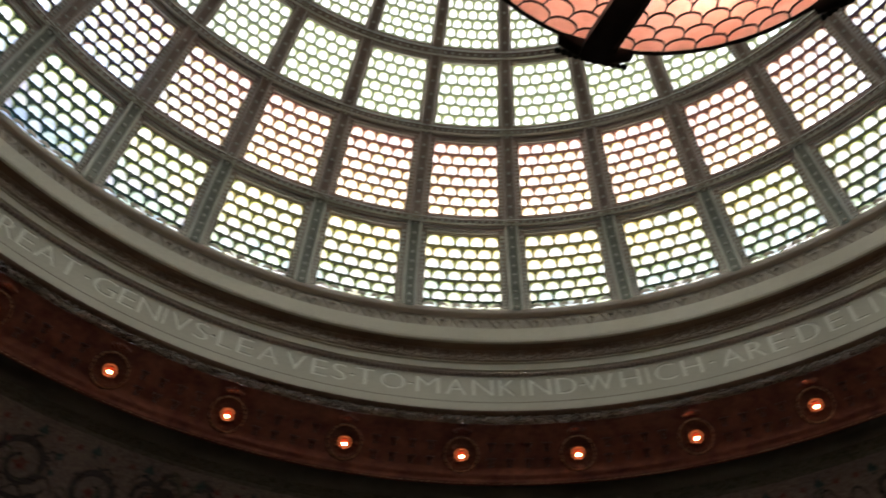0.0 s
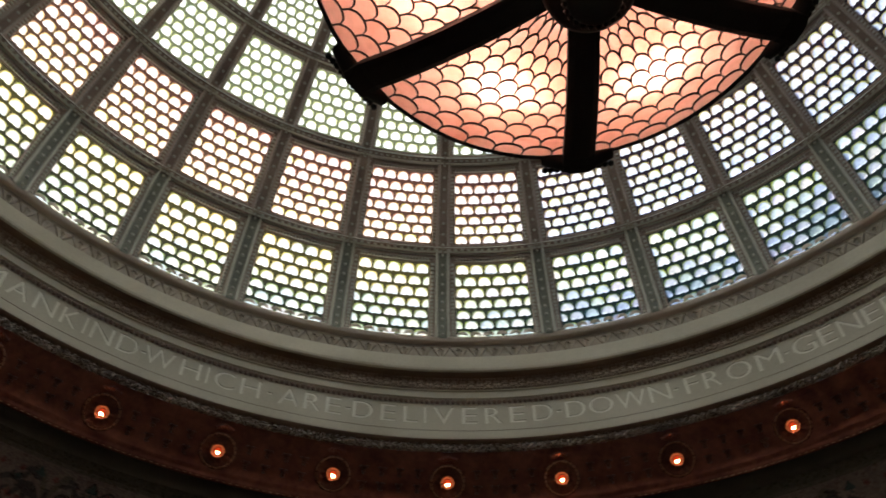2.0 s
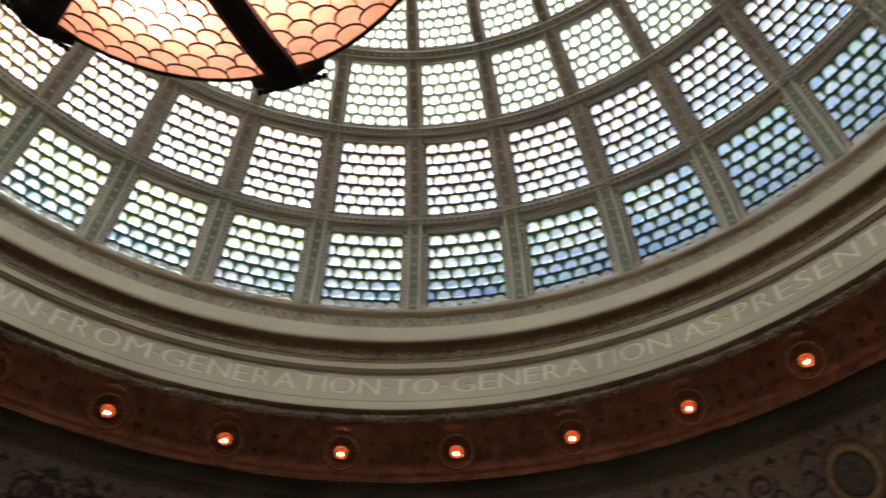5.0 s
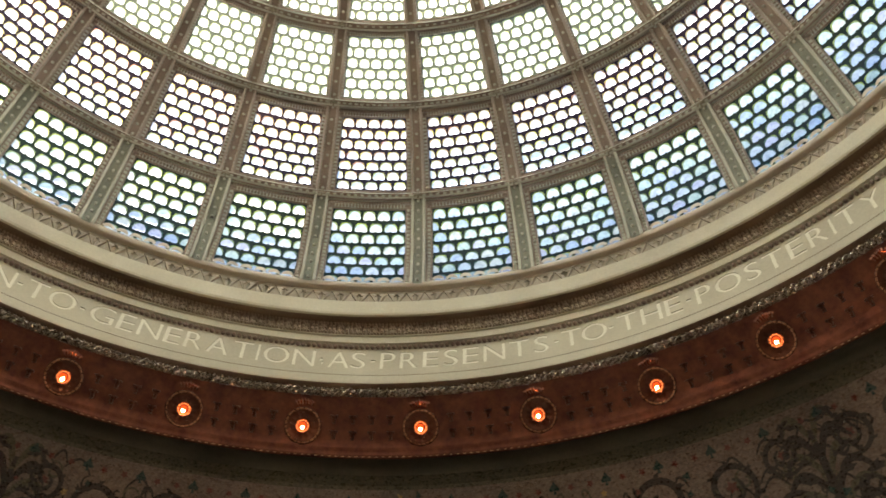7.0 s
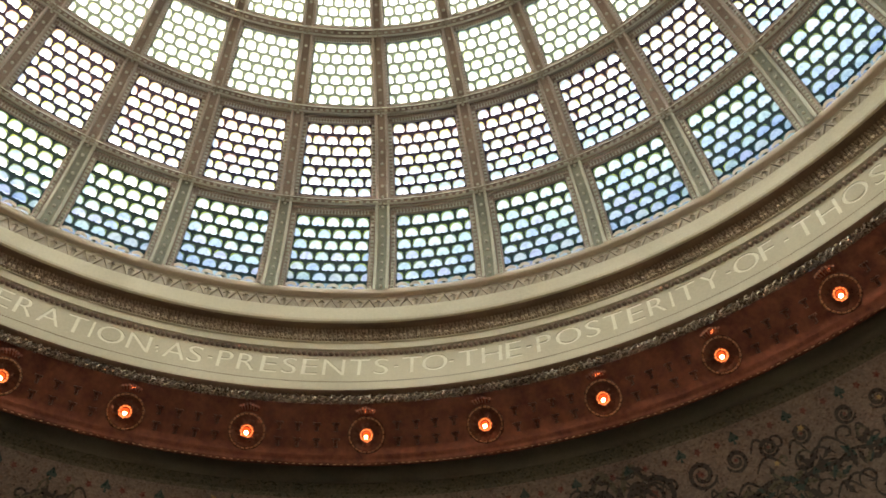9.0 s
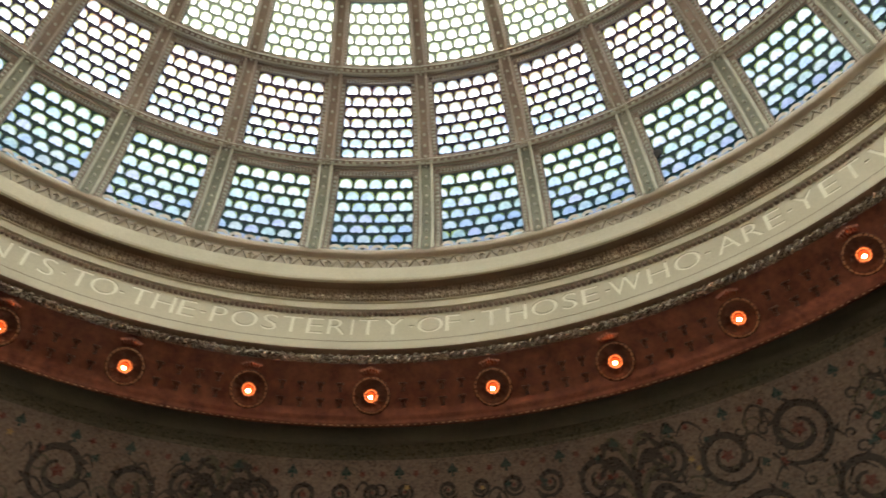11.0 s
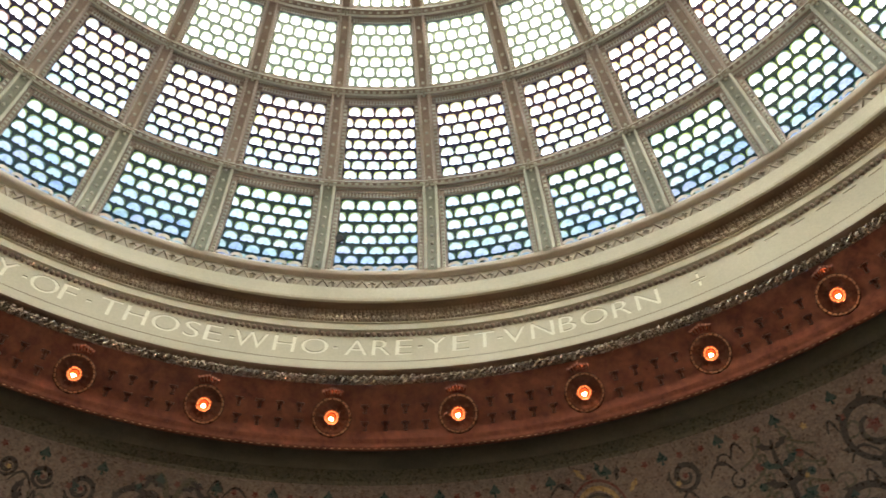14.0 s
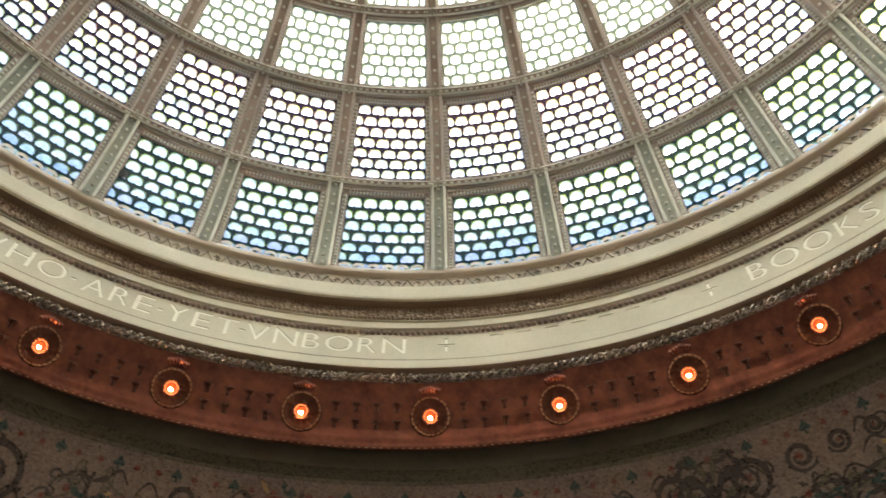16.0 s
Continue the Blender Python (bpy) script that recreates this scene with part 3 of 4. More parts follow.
bead_string("bead_string", 6.004, 7.214, 720, 0.025, FRAME_BROWN, "string of small plaster beads above the inscription")
bead_string("dotted_line", 6.018, 6.828, 1500, 0.0065, UMBER, "fine dotted line under the inscription")
s = Soup()
for j in range(36 * 18):
    az = 360 * j / (36 * 18)
    side = Vector((-math.sin(radians(az)), math.cos(radians(az)), 0))
    s.box(cyl(6.546, az, 6.282 + EYE), side * 0.015, (0, 0, 0.005), -cyl(0.005, az, 0.004))
tagged(new("edge_beading", s.mesh("edge_beading", [COPPER_BRIGHT])), "bright bead-and-bar edge of the copper band", "moulding", kind="stuff")

# twisted rope over the copper band
s = Soup()
for strand in range(3):
    rows = []
    n = 36 * 64
    for j in range(n + 1):
        az = 360 * j / n
        ph = math.tau * (j / 64 * 5) + strand * math.tau / 3
        cr, cz = 6.112 + 0.024 * math.cos(ph), 6.690 + 0.030 * math.sin(ph)
        rows.append([cyl(cr + (0.020 + 0.006 * math.sin(j * 1.2)) * math.cos(b), az, cz + EYE + (0.020 + 0.006 * math.sin(j * 1.2)) * math.sin(b)) for b in [k * math.tau / 5 for k in range(5)]])
    s.strip(rows, closed=True)
rope = tagged(new("rope_moulding", s.mesh("rope_moulding", [ROPE], True)), "twisted silvery rope moulding above the copper band", "moulding", kind="structure")

# ---- rosette lamps and studs on the copper band ----
LAMP0, LAMPS = 104.03, 36
TANGENT, NORMAL = Vector((0.746, 0, -0.666)), Vector((-0.666, 0, -0.746))


def on_band(az, along, out=0.0):
    """A place on the copper band, along metres down its slope; its z axis stands off the metal."""
    p = Vector((6.14, 0, 6.655 + EYE)) + TANGENT * along + NORMAL * out
    m = Matrix((Vector((0, -1, 0)), -TANGENT, NORMAL)).transposed().to_4x4()
    m.translation = p
    return spin(az) @ m


def rosette_lamp():
    thing = new("rosette_lamp")
    s = Soup()
    n = 48
    rows = []
    for r, z, amp in ((0.170, 0.004, 0.0), (0.168, 0.022, 0.05), (0.150, 0.034, 0.06), (0.128, 0.022, 0.05), (0.090, 0.014, 0.10), (0.072, 0.030, 0.06), (0.060, 0.034, 0.0), (0.050, 0.012, 0.0)):
        rows.append([Vector((r * (1 + amp * abs(math.cos(6 * a))) * math.cos(a), r * (1 + amp * abs(math.cos(6 * a))) * math.sin(a), z + 0.01 * amp * 10 * abs(math.cos(6 * a)))) for a in [math.tau * j / n for j in range(n)]])
    s.strip(rows, closed=True)
    part("rosette", s.mesh("rosette", [COPPER_DARK], True), thing, "dark copper petal rosette")
    s = Soup()
    for j in range(24):
        a = math.tau * (j + 0.5) / 24
        s.box((0.158 * math.cos(a), 0.158 * math.sin(a), 0.036), (-0.017 * math.sin(a), 0.017 * math.cos(a), 0), (0.008 * math.cos(a), 0.008 * math.sin(a), 0), (0, 0, 0.008))
    tagged(part("rosette_rim", s.mesh("rosette_rim", [COPPER_BRIGHT]), thing, "bright rim of small copper bars"), kind="stuff")
    s = Soup()
    for j in range(12):
        a = math.tau * j / 12
        s.box((0.050 * math.cos(a), 0.050 * math.sin(a), 0.044), (0.007 * math.cos(a), 0.007 * math.sin(a), 0), (-0.008 * math.sin(a), 0.008 * math.cos(a), 0), (0, 0, 0.010))
    part("bulb_crown", s.mesh("bulb_crown", [BULB]), thing, "glowing orange crown of facets")
    s = Soup()
    s.ball((0, 0, 0.042), 0.034, 0.8)
    part("bulb", s.mesh("bulb", [glow_dim], True), thing, "red glass bulb")
    s = Soup()
    s.ball((0, -0.016, 0.066), 0.0175)
    part("filament", s.mesh("filament", [BULB_CORE], True), thing, "bright filament")
    s = Soup()
    for j in range(-3, 4):
        s.box((0.026 * j, 0.225 - 0.006 * abs(j), 0.030), (0.009, 0, 0), (0.003 * j, 0.032 - 0.004 * abs(j), 0.026), (0, -0.008, 0.010))
    tagged(part("crest", s.mesh("crest", [COPPER]), thing, "small copper palmette"), kind="stuff")
    return tagged(thing, "orange bulb in a dark copper rosette on the copper band", "lamp", "rosette lamps round the dome")


glow_dim = glow("red_bulb_glass", (1.0, 0.08, 0.02), 0.28)
first = rosette_lamp()
first.matrix_basis = on_band(LAMP0, 0.285)
for k in range(1, LAMPS):
    copy_thing(first, on_band(LAMP0 - 10 * k, 0.285))
s = Soup()
s.ball((0, 0, 0.012), 0.016)
s.box((0, -0.022, 0.010), (0.010, 0, 0), (0, 0.020, 0), (0, 0, 0.010))
s.box((0.016, 0.006, 0.008), (0.009, 0, 0), (0, 0.007, 0), (0, 0, 0.008))
s.box((-0.016, 0.006, 0.008), (0.009, 0, 0), (0, 0.007, 0), (0, 0, 0.008))
stud = s.mesh("stud", [COPPER_DARK])
for k in range(LAMPS):
    for j in range(4):
        part("stud", stud, copper, "", on_band(LAMP0 - 10 * k - 2.6 - 1.6 * j, 0.19) @ Matrix.Scale(1.5, 4))
        part("stud", stud, copper, "", on_band(LAMP0 - 10 * k - 2.6 - 1.6 * j, 0.335) @ Matrix.Scale(1.5, 4))

# ---- the inscription ----
GLYPHS = {}
HALF = 0.009
# widths of Roman capitals in shares of their height
WIDTH = dict(zip("ABCDEFGHIKLMNOPRSTVWY", (0.90, 0.66, 0.86, 0.86, 0.66, 0.58, 0.96, 0.84, 0.10, 0.74, 0.60, 1.02, 0.90, 1.06, 0.62, 0.74, 0.60, 0.80, 0.90, 1.30, 0.84)))


def glyph(ch, tall=0.235):
    """A raised capital letter as a mesh, its foot at y = 0, centred in x, and its width."""
    if ch not in GLYPHS:
        cu = bpy.data.curves.new("letter", "FONT")
        cu.body, cu.size, cu.extrude, cu.offset, cu.resolution_u = ch, 1.0, HALF, 0.0, 4
        ob = new("letter", cu)
        bpy.context.view_layer.update()
        me = bpy.data.meshes.new_from_object(ob.evaluated_get(bpy.context.evaluated_depsgraph_get()))
        bpy.data.objects.remove(ob)
        co = np.array([v.co[:] for v in me.vertices])
        lo, hi = co.min(0), co.max(0)
        k = tall / (hi[1] - lo[1])
        wide = WIDTH[ch] * tall
        stretch = wide / ((hi[0] - lo[0]) * k)
        for v in me.vertices:
            v.co = ((v.co.x - (lo[0] + hi[0]) / 2) * k * stretch, (v.co.y - lo[1]) * k, v.co.z * 1.0)
        me.materials.clear()
        me.materials.append(LETTER)
        GLYPHS[ch] = (me, wide)
    return GLYPHS[ch]


def on_frieze(az, z=6.925, out=0.001):
    m = Matrix((Vector((0, 1, 0)), Vector((0, 0, 1)), Vector((1, 0, 0)))).transposed().to_4x4()
    m = m @ Matrix.Rotation(math.pi, 4, "Y")
    m.translation = (6.019 - out, 0, z + EYE)
    return spin(az) @ m


WORDS = [
    ("BOOKS", -173.8, -183.4), ("ARE", -187.2, -191.2), ("THE", -194.6, -199.4), ("LEGACIES", -202.6, -217.0), ("THAT", -220.0, -226.4), ("A", -229.0, -229.0),
    ("GREAT", 128.7, 120.8), ("GENIVS", 117.45, 108.4), ("LEAVES", 106.2, 95.5), ("TO", 93.1, 90.5), ("MANKIND", 87.25, 74.35),
    ("WHICH", 71.4, 62.75), ("ARE", 59.1, 54.9), ("DELIVERED", 52.1, 35.0), ("DOWN", 31.9, 23.9), ("FROM", 20.9, 13.6), ("GENERATION", 10.3, -8.0),
    ("TO", -11.0, -13.3), ("GENERATION", -16.9, -35.3), ("AS", -38.5, -40.3), ("PRESENTS", -43.0, -57.2), ("TO", -60.0, -62.1), ("THE", -65.2, -69.4),
    ("POSTERITY", -72.2, -87.7), ("OF", -91.0, -93.0), ("THOSE", -96.5, -105.3), ("WHO", -108.5, -114.0), ("ARE", -117.6, -121.7), ("YET", -124.5, -128.7), ("VNBORN", -131.3, -142.9),
]
cutter = bmesh.new()


def incise(name, me, az, z=6.925):
    """Adds a sign to the cutter and lays its floor at the bottom of the cut."""
    part(name, me, frieze, "", on_frieze(az, z, 0.0005 - 2 * HALF))
    k = len(cutter.verts)
    cutter.from_mesh(me)
    cutter.verts.ensure_lookup_table()
    m = on_frieze(az, z, -0.0015)
    bmesh.ops.transform(cutter, matrix=m, verts=cutter.verts[k:])


def stroke(*boxes, mat=LETTER):
    """A small sign of blocks, as thick as the letters."""
    bm = bmesh.new()
    for x, y, w, h in boxes:
        bmesh.ops.create_cube(bm, size=1.0, matrix=Matrix.Translation((x, y, 0)) @ Matrix.Diagonal((w, h, 2 * HALF, 1)))
    me = bpy.data.meshes.new("sign")
    bm.to_mesh(me)
    bm.free()
    me.materials.append(mat)
    return me


dot = stroke((0, 0, 0.044, 0.030))
comma = stroke((0, 0, 0.030, 0.040), (0.012, -0.045, 0.016, 0.046))
for i, (word, a, b) in enumerate(WORDS):
    widths = [glyph(c)[1] for c in word]
    places = [0.0]
    for j in range(1, len(word)):
        places.append(places[-1] + (widths[j - 1] + widths[j]) / 2 + 0.05)
    for c, w in zip(word, places):
        incise("letter", glyph(c)[0], a + (b - a) * (w / places[-1] if places[-1] else 0))
    if i < len(WORDS) - 1:
        nxt = WORDS[i + 1][1]
        nxt -= 360 if nxt > b + 180 else 0
        nxt += 360 if nxt < b - 180 else 0
        incise("stop", comma if WORDS[i + 1][0] == "AS" else dot, (b + nxt) / 2, 7.03)
cross = stroke((0, 0, 0.140, 0.022), (0, 0.058, 0.022, 0.080), (0, -0.058, 0.022, 0.080))
for az in (-147.36, -169.77):
    incise("cross", cross, az, 7.04)
bar = stroke((0, 0.117, 0.13, 0.20), mat=CREAM)
for j in range(7):
    incise("bar", bar, -151.7 - 13.97 * j / 6)
bmesh.ops.remove_doubles(cutter, verts=cutter.verts, dist=0.0002)
bmesh.ops.recalc_face_normals(cutter, faces=cutter.faces)
cut_me = bpy.data.meshes.new("cutter")
cutter.to_mesh(cut_me)
cutter.free()
cut_ob = new("cutter", cut_me)
ring = bmesh.new()
ring.from_mesh(frieze.data)
bmesh.ops.remove_doubles(ring, verts=ring.verts, dist=0.0002)
bmesh.ops.recalc_face_normals(ring, faces=ring.faces)
ring.to_mesh(frieze.data)
ring.free()
mod = frieze.modifiers.new("cut", "BOOLEAN")
mod.operation, mod.solver, mod.object = "DIFFERENCE", "EXACT", cut_ob
mod.use_self = True
bpy.context.view_layer.update()
cut_frieze = bpy.data.meshes.new_from_object(frieze.evaluated_get(bpy.context.evaluated_depsgraph_get()))
frieze.modifiers.clear()
bpy.data.objects.remove(cut_ob)
if len(cut_frieze.polygons) > len(frieze.data.polygons):
    frieze.data = cut_frieze

# ---- mosaic vault below, walls and floor ----
SLOPE = [(6.86, 6.155), (7.02, 5.93), (7.25, 5.55), (7.52, 5.0), (7.78, 4.3), (8.0, 3.4), (8.15, 2.4), (8.2, 1.2)]
vault = lathe("mosaic_vault", SLOPE, MOSAIC, 256, True, "buff mosaic vault with dark scrolling leaves")
lathe("wall", [(8.2, 1.2), (8.25, 1.18), (8.25, -EYE)], MOSAIC, 128, False, "plain buff hall wall")
s = Soup()
s.face([(9 * math.cos(math.tau * j / 96), 9 * math.sin(math.tau * j / 96), 0) for j in range(96)])
tagged(new("floor", s.mesh("floor", [FLOOR])), "pale polished marble floor", kind="structure")


def on_vault(az, down, out=0.0):
    """A place on the mosaic vault, down metres below its upper edge."""
    for (r0, z0), (r1, z1) in zip(SLOPE, SLOPE[1:]):
        length = math.hypot(r1 - r0, z1 - z0)
        if down <= length or (r1, z1) == SLOPE[-1]:
            k = down / length
            nr, nz = (z1 - z0) / length, -(r1 - r0) / length
            return cyl(r0 + (r1 - r0) * k + nr * out, az, z0 + (z1 - z0) * k + nz * out + EYE)
        down -= length


def ribbon(s, line, width, mat=0, out=0.004):
    """A flat inlaid band along (azimuth metres, down) points, tapering at its ends."""
    rows = []
    for j, (x, y) in enumerate(line):
        a, b = line[max(0, j - 1)], line[min(len(line) - 1, j + 1)]
        d = Vector((b[0] - a[0], b[1] - a[1], 0)).normalized()
        k = width * (0.35 + 0.65 * math.sin(math.pi * (j + 0.7) / (len(line) + 0.4)))
        put = lambda px, py: on_vault(math.degrees(px / 7.2), max(0.0, py), out)
        rows.append([put(x - d.y * k, y + d.x * k), put(x + d.y * k, y - d.x * k)])
    s.strip(rows, mat)


def blot(s, x, y, r, mat, sides=7, stretch=1.0):
    s.face([on_vault(math.degrees((x + r * math.cos(math.tau * j / sides + 0.4)) / 7.2), max(0.0, y + stretch * r * math.sin(math.tau * j / sides + 0.4)), 0.005) for j in range(sides)], mat)


rnd = random.Random(4)


def outline(s, x, y, pts, mat, size, turn=0.0):
    """An inlaid flat shape from a unit outline."""
    c, d = math.cos(turn), math.sin(turn)
    s.face([on_vault(math.degrees((x + size * (c * u - d * v)) / 7.2), max(0.0, y + size * (d * u + c * v)), 0.006) for u, v in pts], mat)


SPADE = [(0.0, -1.1), (0.35, -0.5), (0.8, 0.0), (0.7, 0.4), (0.3, 0.4), (0.1, 0.25), (0.25, 0.9), (-0.25, 0.9), (-0.1, 0.25), (-0.3, 0.4), (-0.7, 0.4), (-0.8, 0.0), (-0.35, -0.5)]
PETALS = [((1.0 if j % 2 == 0 else 0.55) * math.cos(j * math.pi / 5), (1.0 if j % 2 == 0 else 0.55) * math.sin(j * math.pi / 5)) for j in range(10)]
LEAF = [(0.0, 0.0), (0.30, -0.16), (0.55, -0.10), (0.72, -0.22), (0.9, -0.08), (1.15, 0.06), (0.85, 0.12), (0.62, 0.24), (0.45, 0.14), (0.2, 0.12)]
TONES = [MOSAIC_DARK, MOSAIC_RED, MOSAIC_GREEN, MOSAIC_OLIVE, MOSAIC_GOLD]


def volute(x, y, r, turn, start):
    """A spiral acanthus stem with leaves outside and a flower at its heart."""
    s = Soup()
    line = []
    for j in range(44):
        k = j / 43
        a = start + turn * k * 3.3 * math.pi
        line.append((x + r * (1 - 0.74 * k) * math.cos(a), y + r * (1 - 0.74 * k) * math.sin(a)))
    ribbon(s, line, 0.014 + 0.062 * r, 0)
    for j in range(1, 24, 4):
        px, py = line[j]
        a = start + turn * j / 43 * 3.3 * math.pi
        outline(s, px, py, LEAF, 0 if j % 8 else 3, r * 0.34, a + turn * 1.1)
    for j in range(24, 38, 5):
        px, py = line[j]
        a = start + turn * j / 43 * 3.3 * math.pi
        outline(s, px, py, LEAF, 3, r * 0.20, a + turn * 2.2)
    outline(s, x, y, PETALS, 1, r * 0.24)
    blot(s, x, y, r * 0.09, 4, 7)
    return s.mesh("scroll", TONES)


def plant(x, tall, side):
    """An upright stem with paired leaves, tendrils and berries."""
    s = Soup()
    ribbon(s, [(x + 0.02 * math.sin(k * 0.9), 0.24 + tall * k / 12) for k in range(13)], 0.026, 0)
    for j in range(5):
        y = 0.32 + (tall - 0.15) * j / 5
        for way in (-1, 1):
            outline(s, x, y, LEAF if way > 0 else [(-u, v) for u, v in LEAF], 2 if j % 2 else 0, 0.14 + 0.02 * j, -0.5 * way)
            curl = [(x + way * (0.05 + 0.22 * k + 0.07 * math.sin(9 * k)), y + 0.10 - 0.20 * math.sin(3.4 * k) + 0.06 * math.cos(9 * k)) for k in [i / 15 for i in range(16)]]
            ribbon(s, curl, 0.013, 3)
            blot(s, x + way * (0.17 + 0.03 * (j % 3)), y + 0.10, 0.036, (1, 2, 1, 2, 4)[j], 7)
    return s.mesh("plant", TONES)


def acanthus(x):
    """A broad upright acanthus, its leaves opening to both sides."""
    s = Soup()
    ribbon(s, [(x, 0.22 + 1.1 * k / 12) for k in range(13)], 0.040, 0)
    for j in range(6):
        y = 0.34 + 0.16 * j
        for way in (-1, 1):
            bend = [(x + way * 0.40 * k * (0.6 + 0.1 * j), y - 0.26 * math.sin(2.6 * k)) for k in [i / 11 for i in range(12)]]
            ribbon(s, bend, 0.034, 0 if j % 2 else 3)
            for k in (3, 6, 9):
                px, py = bend[k]
                outline(s, px, py, LEAF if way > 0 else [(-u, v) for u, v in LEAF], 0, 0.13, -way * (0.9 - 0.2 * k))
    return s.mesh("acanthus", TONES)


def wave(x0, x1, y, amp):
    s = Soup()
    ribbon(s, [(x0 + (x1 - x0) * k / 30, y + amp * math.sin(k * 0.62)) for k in range(31)], 0.022, 0)
    for k in range(1, 90):
        q = rnd.gauss(0, 0.05)
        outline(s, x0 + (x1 - x0) * k / 90, y + 0.05 + q + amp * math.sin(k * 0.21), LEAF, rnd.choice((0, 0, 0, 3, 2)), rnd.uniform(0.08, 0.15), rnd.uniform(0, 6.28))
    return s.mesh("garland", TONES)


# one quarter of the vault is symmetrical about a medallion on the diagonal
DEG = 7.2 * math.pi / 180
VOLUTES = [(18.6, 0.44, 0.30, 1, 0.4), (23.6, 0.46, 0.26, -1, 2.8), (27.6, 0.34, 0.19, 1, 0.2), (32.4, 0.36, 0.21, -1, 3.0), (36.0, 0.32, 0.13, 1, 0.3), (38.6, 0.30, 0.10, -1, 2.9), (41.0, 0.29, 0.085, 1, 0.2), (43.4, 0.29, 0.085, -1, 2.8),
           (6.2, 0.30, 0.14, -1, 3.6), (8.0, 0.82, 0.24, 1, 0.5), (16.0, 1.02, 0.27, -1, 2.4), (22.5, 1.05, 0.30, 1, 0.9), (27.2, 0.82, 0.22, -1, 2.9), (33.2, 0.86, 0.24, 1, 0.3), (3.2, 1.05, 0.18, -1, 3.3)]
pieces = []
for flip in (-1, 1):
    for u, y, r, turn, start in VOLUTES:
        pieces.append(("scroll", volute(flip * u * DEG, y, r, turn * flip, start if flip > 0 else math.pi - start)))
    pieces.append(("plant", plant(flip * 12.3 * DEG, 0.95, flip)))
    pieces.append(("acanthus", acanthus(flip * 30.0 * DEG)))
    pieces.append(("garland", wave(flip * 34 * DEG, flip * 44.8 * DEG, 0.60, 0.03)))
s = Soup()
ring = [math.tau * j / 24 for j in range(25)]
for r, w, mat in ((0.235, 0.022, 4), (0.185, 0.014, 0), (0.30, 0.012, 1)):
    s.strip([[on_vault(math.degrees(r2 * 0.85 * math.cos(a) / 7.2), 0.46 + r2 * math.sin(a), 0.005) for a in ring] for r2 in (r - w, r + w)], mat)
s.face([on_vault(math.degrees(0.145 * math.cos(a) / 7.2), 0.46 + 0.17 * math.sin(a), 0.004) for a in ring[:-1]], 3)
for j in range(14):
    a = math.tau * j / 14
    outline(s, 0.32 * math.cos(a), 0.46 + 0.33 * math.sin(a), LEAF, (0, 2, 4)[j % 3], 0.12, a + 0.4)
pieces.append(("medallion", s.mesh("medallion", TONES)))
s = Soup()
for j in range(90):
    x, y = rnd.uniform(-44, 44) * DEG, rnd.uniform(0.2, 1.3)
    if rnd.random() < 0.5:
        outline(s, x, y, PETALS, rnd.choice((1, 1, 4)), rnd.uniform(0.026, 0.042), rnd.random())
    else:
        outline(s, x, y, SPADE, 2, rnd.uniform(0.03, 0.05), rnd.uniform(-0.6, 0.6))
for j in range(150):
    x, y, r = rnd.uniform(-44, 44) * DEG, rnd.uniform(0.24, 1.3), rnd.uniform(0.045, 0.10)
    a, turn = rnd.uniform(0, 6.28), rnd.choice((-1, 1))
    curl = [(x + r * (1 - 0.8 * k) * math.cos(a + turn * 6.5 * k), y + r * (1 - 0.8 * k) * math.sin(a + turn * 6.5 * k)) for k in [i / 15 for i in range(16)]]
    ribbon(s, curl, 0.012, rnd.choice((0, 0, 3)))
    ribbon(s, [(curl[0][0] + 0.25 * k * math.cos(a + turn * 1.2), curl[0][1] - 0.12 * math.sin(3 * k)) for k in [i / 7 for i in range(8)]], 0.012, 0)
strewn = s.mesh("strewn_flowers", TONES)
for k in range(4):
    for name, me in pieces:
        part(name, me, vault, "", spin(45 + 90 * k))
    tagged(part("strewn_flowers", strewn, vault, "", spin(45 + 90 * k)), kind="stuff")
s = Soup()
outline(s, 0, 0.115, SPADE, 2, 0.062)
spade = s.mesh("spade", TONES)
s = Soup()
outline(s, 0, 0.125, PETALS, 1, 0.036, 0.3)
flower = s.mesh("border_flower", TONES)
for j in range(90):
    part("spade", spade, vault, "", spin(4 * j))
    for off in (-1.25, 1.25):
        part("border_flower", flower, vault, "", spin(4 * j + off))

# ---- the hanging lantern on the dome's axis ----
HZ, LZ = 2.36 + EYE, 2.46 + EYE
BR, BD = 0.755, 0.355
SCALES, COURSES = 48, 11


def bowl(s, az, out=0.0):
    """A point of the lantern's bowl, s from 0 at the foot's centre to 1 at the rim."""
    r, z = BR * s, LZ + BD * s ** 1.65
    nr, nz = 1.65 * BD / BR * s ** 0.65, -1.0
    k = math.hypot(nr, nz)
    return cyl(r + out * nr / k, az, z + out * nz / k)


lantern = new("hanging_lantern")
tagged(lantern, "lit peach fish-scale glass bowl lantern with black iron straps", "lantern")
shade = part("shade", None, lantern, "leaded peach glass bowl")
EDGES = [0.13 + (0.985 - 0.13) * (j / COURSES) ** 0.95 for j in range(COURSES + 1)]


def crest_line(j, x):
    """The scalloped upper line of course j, x in scale widths from the scale's middle."""
    tall = EDGES[min(j + 1, COURSES)] - EDGES[min(j, COURSES - 1)] if j < COURSES else EDGES[-1] - EDGES[-2]
    return min(0.998, EDGES[j] + 0.60 * tall * (1 - math.sqrt(max(0.0, 1 - (2 * x) ** 2 * 0.98))))


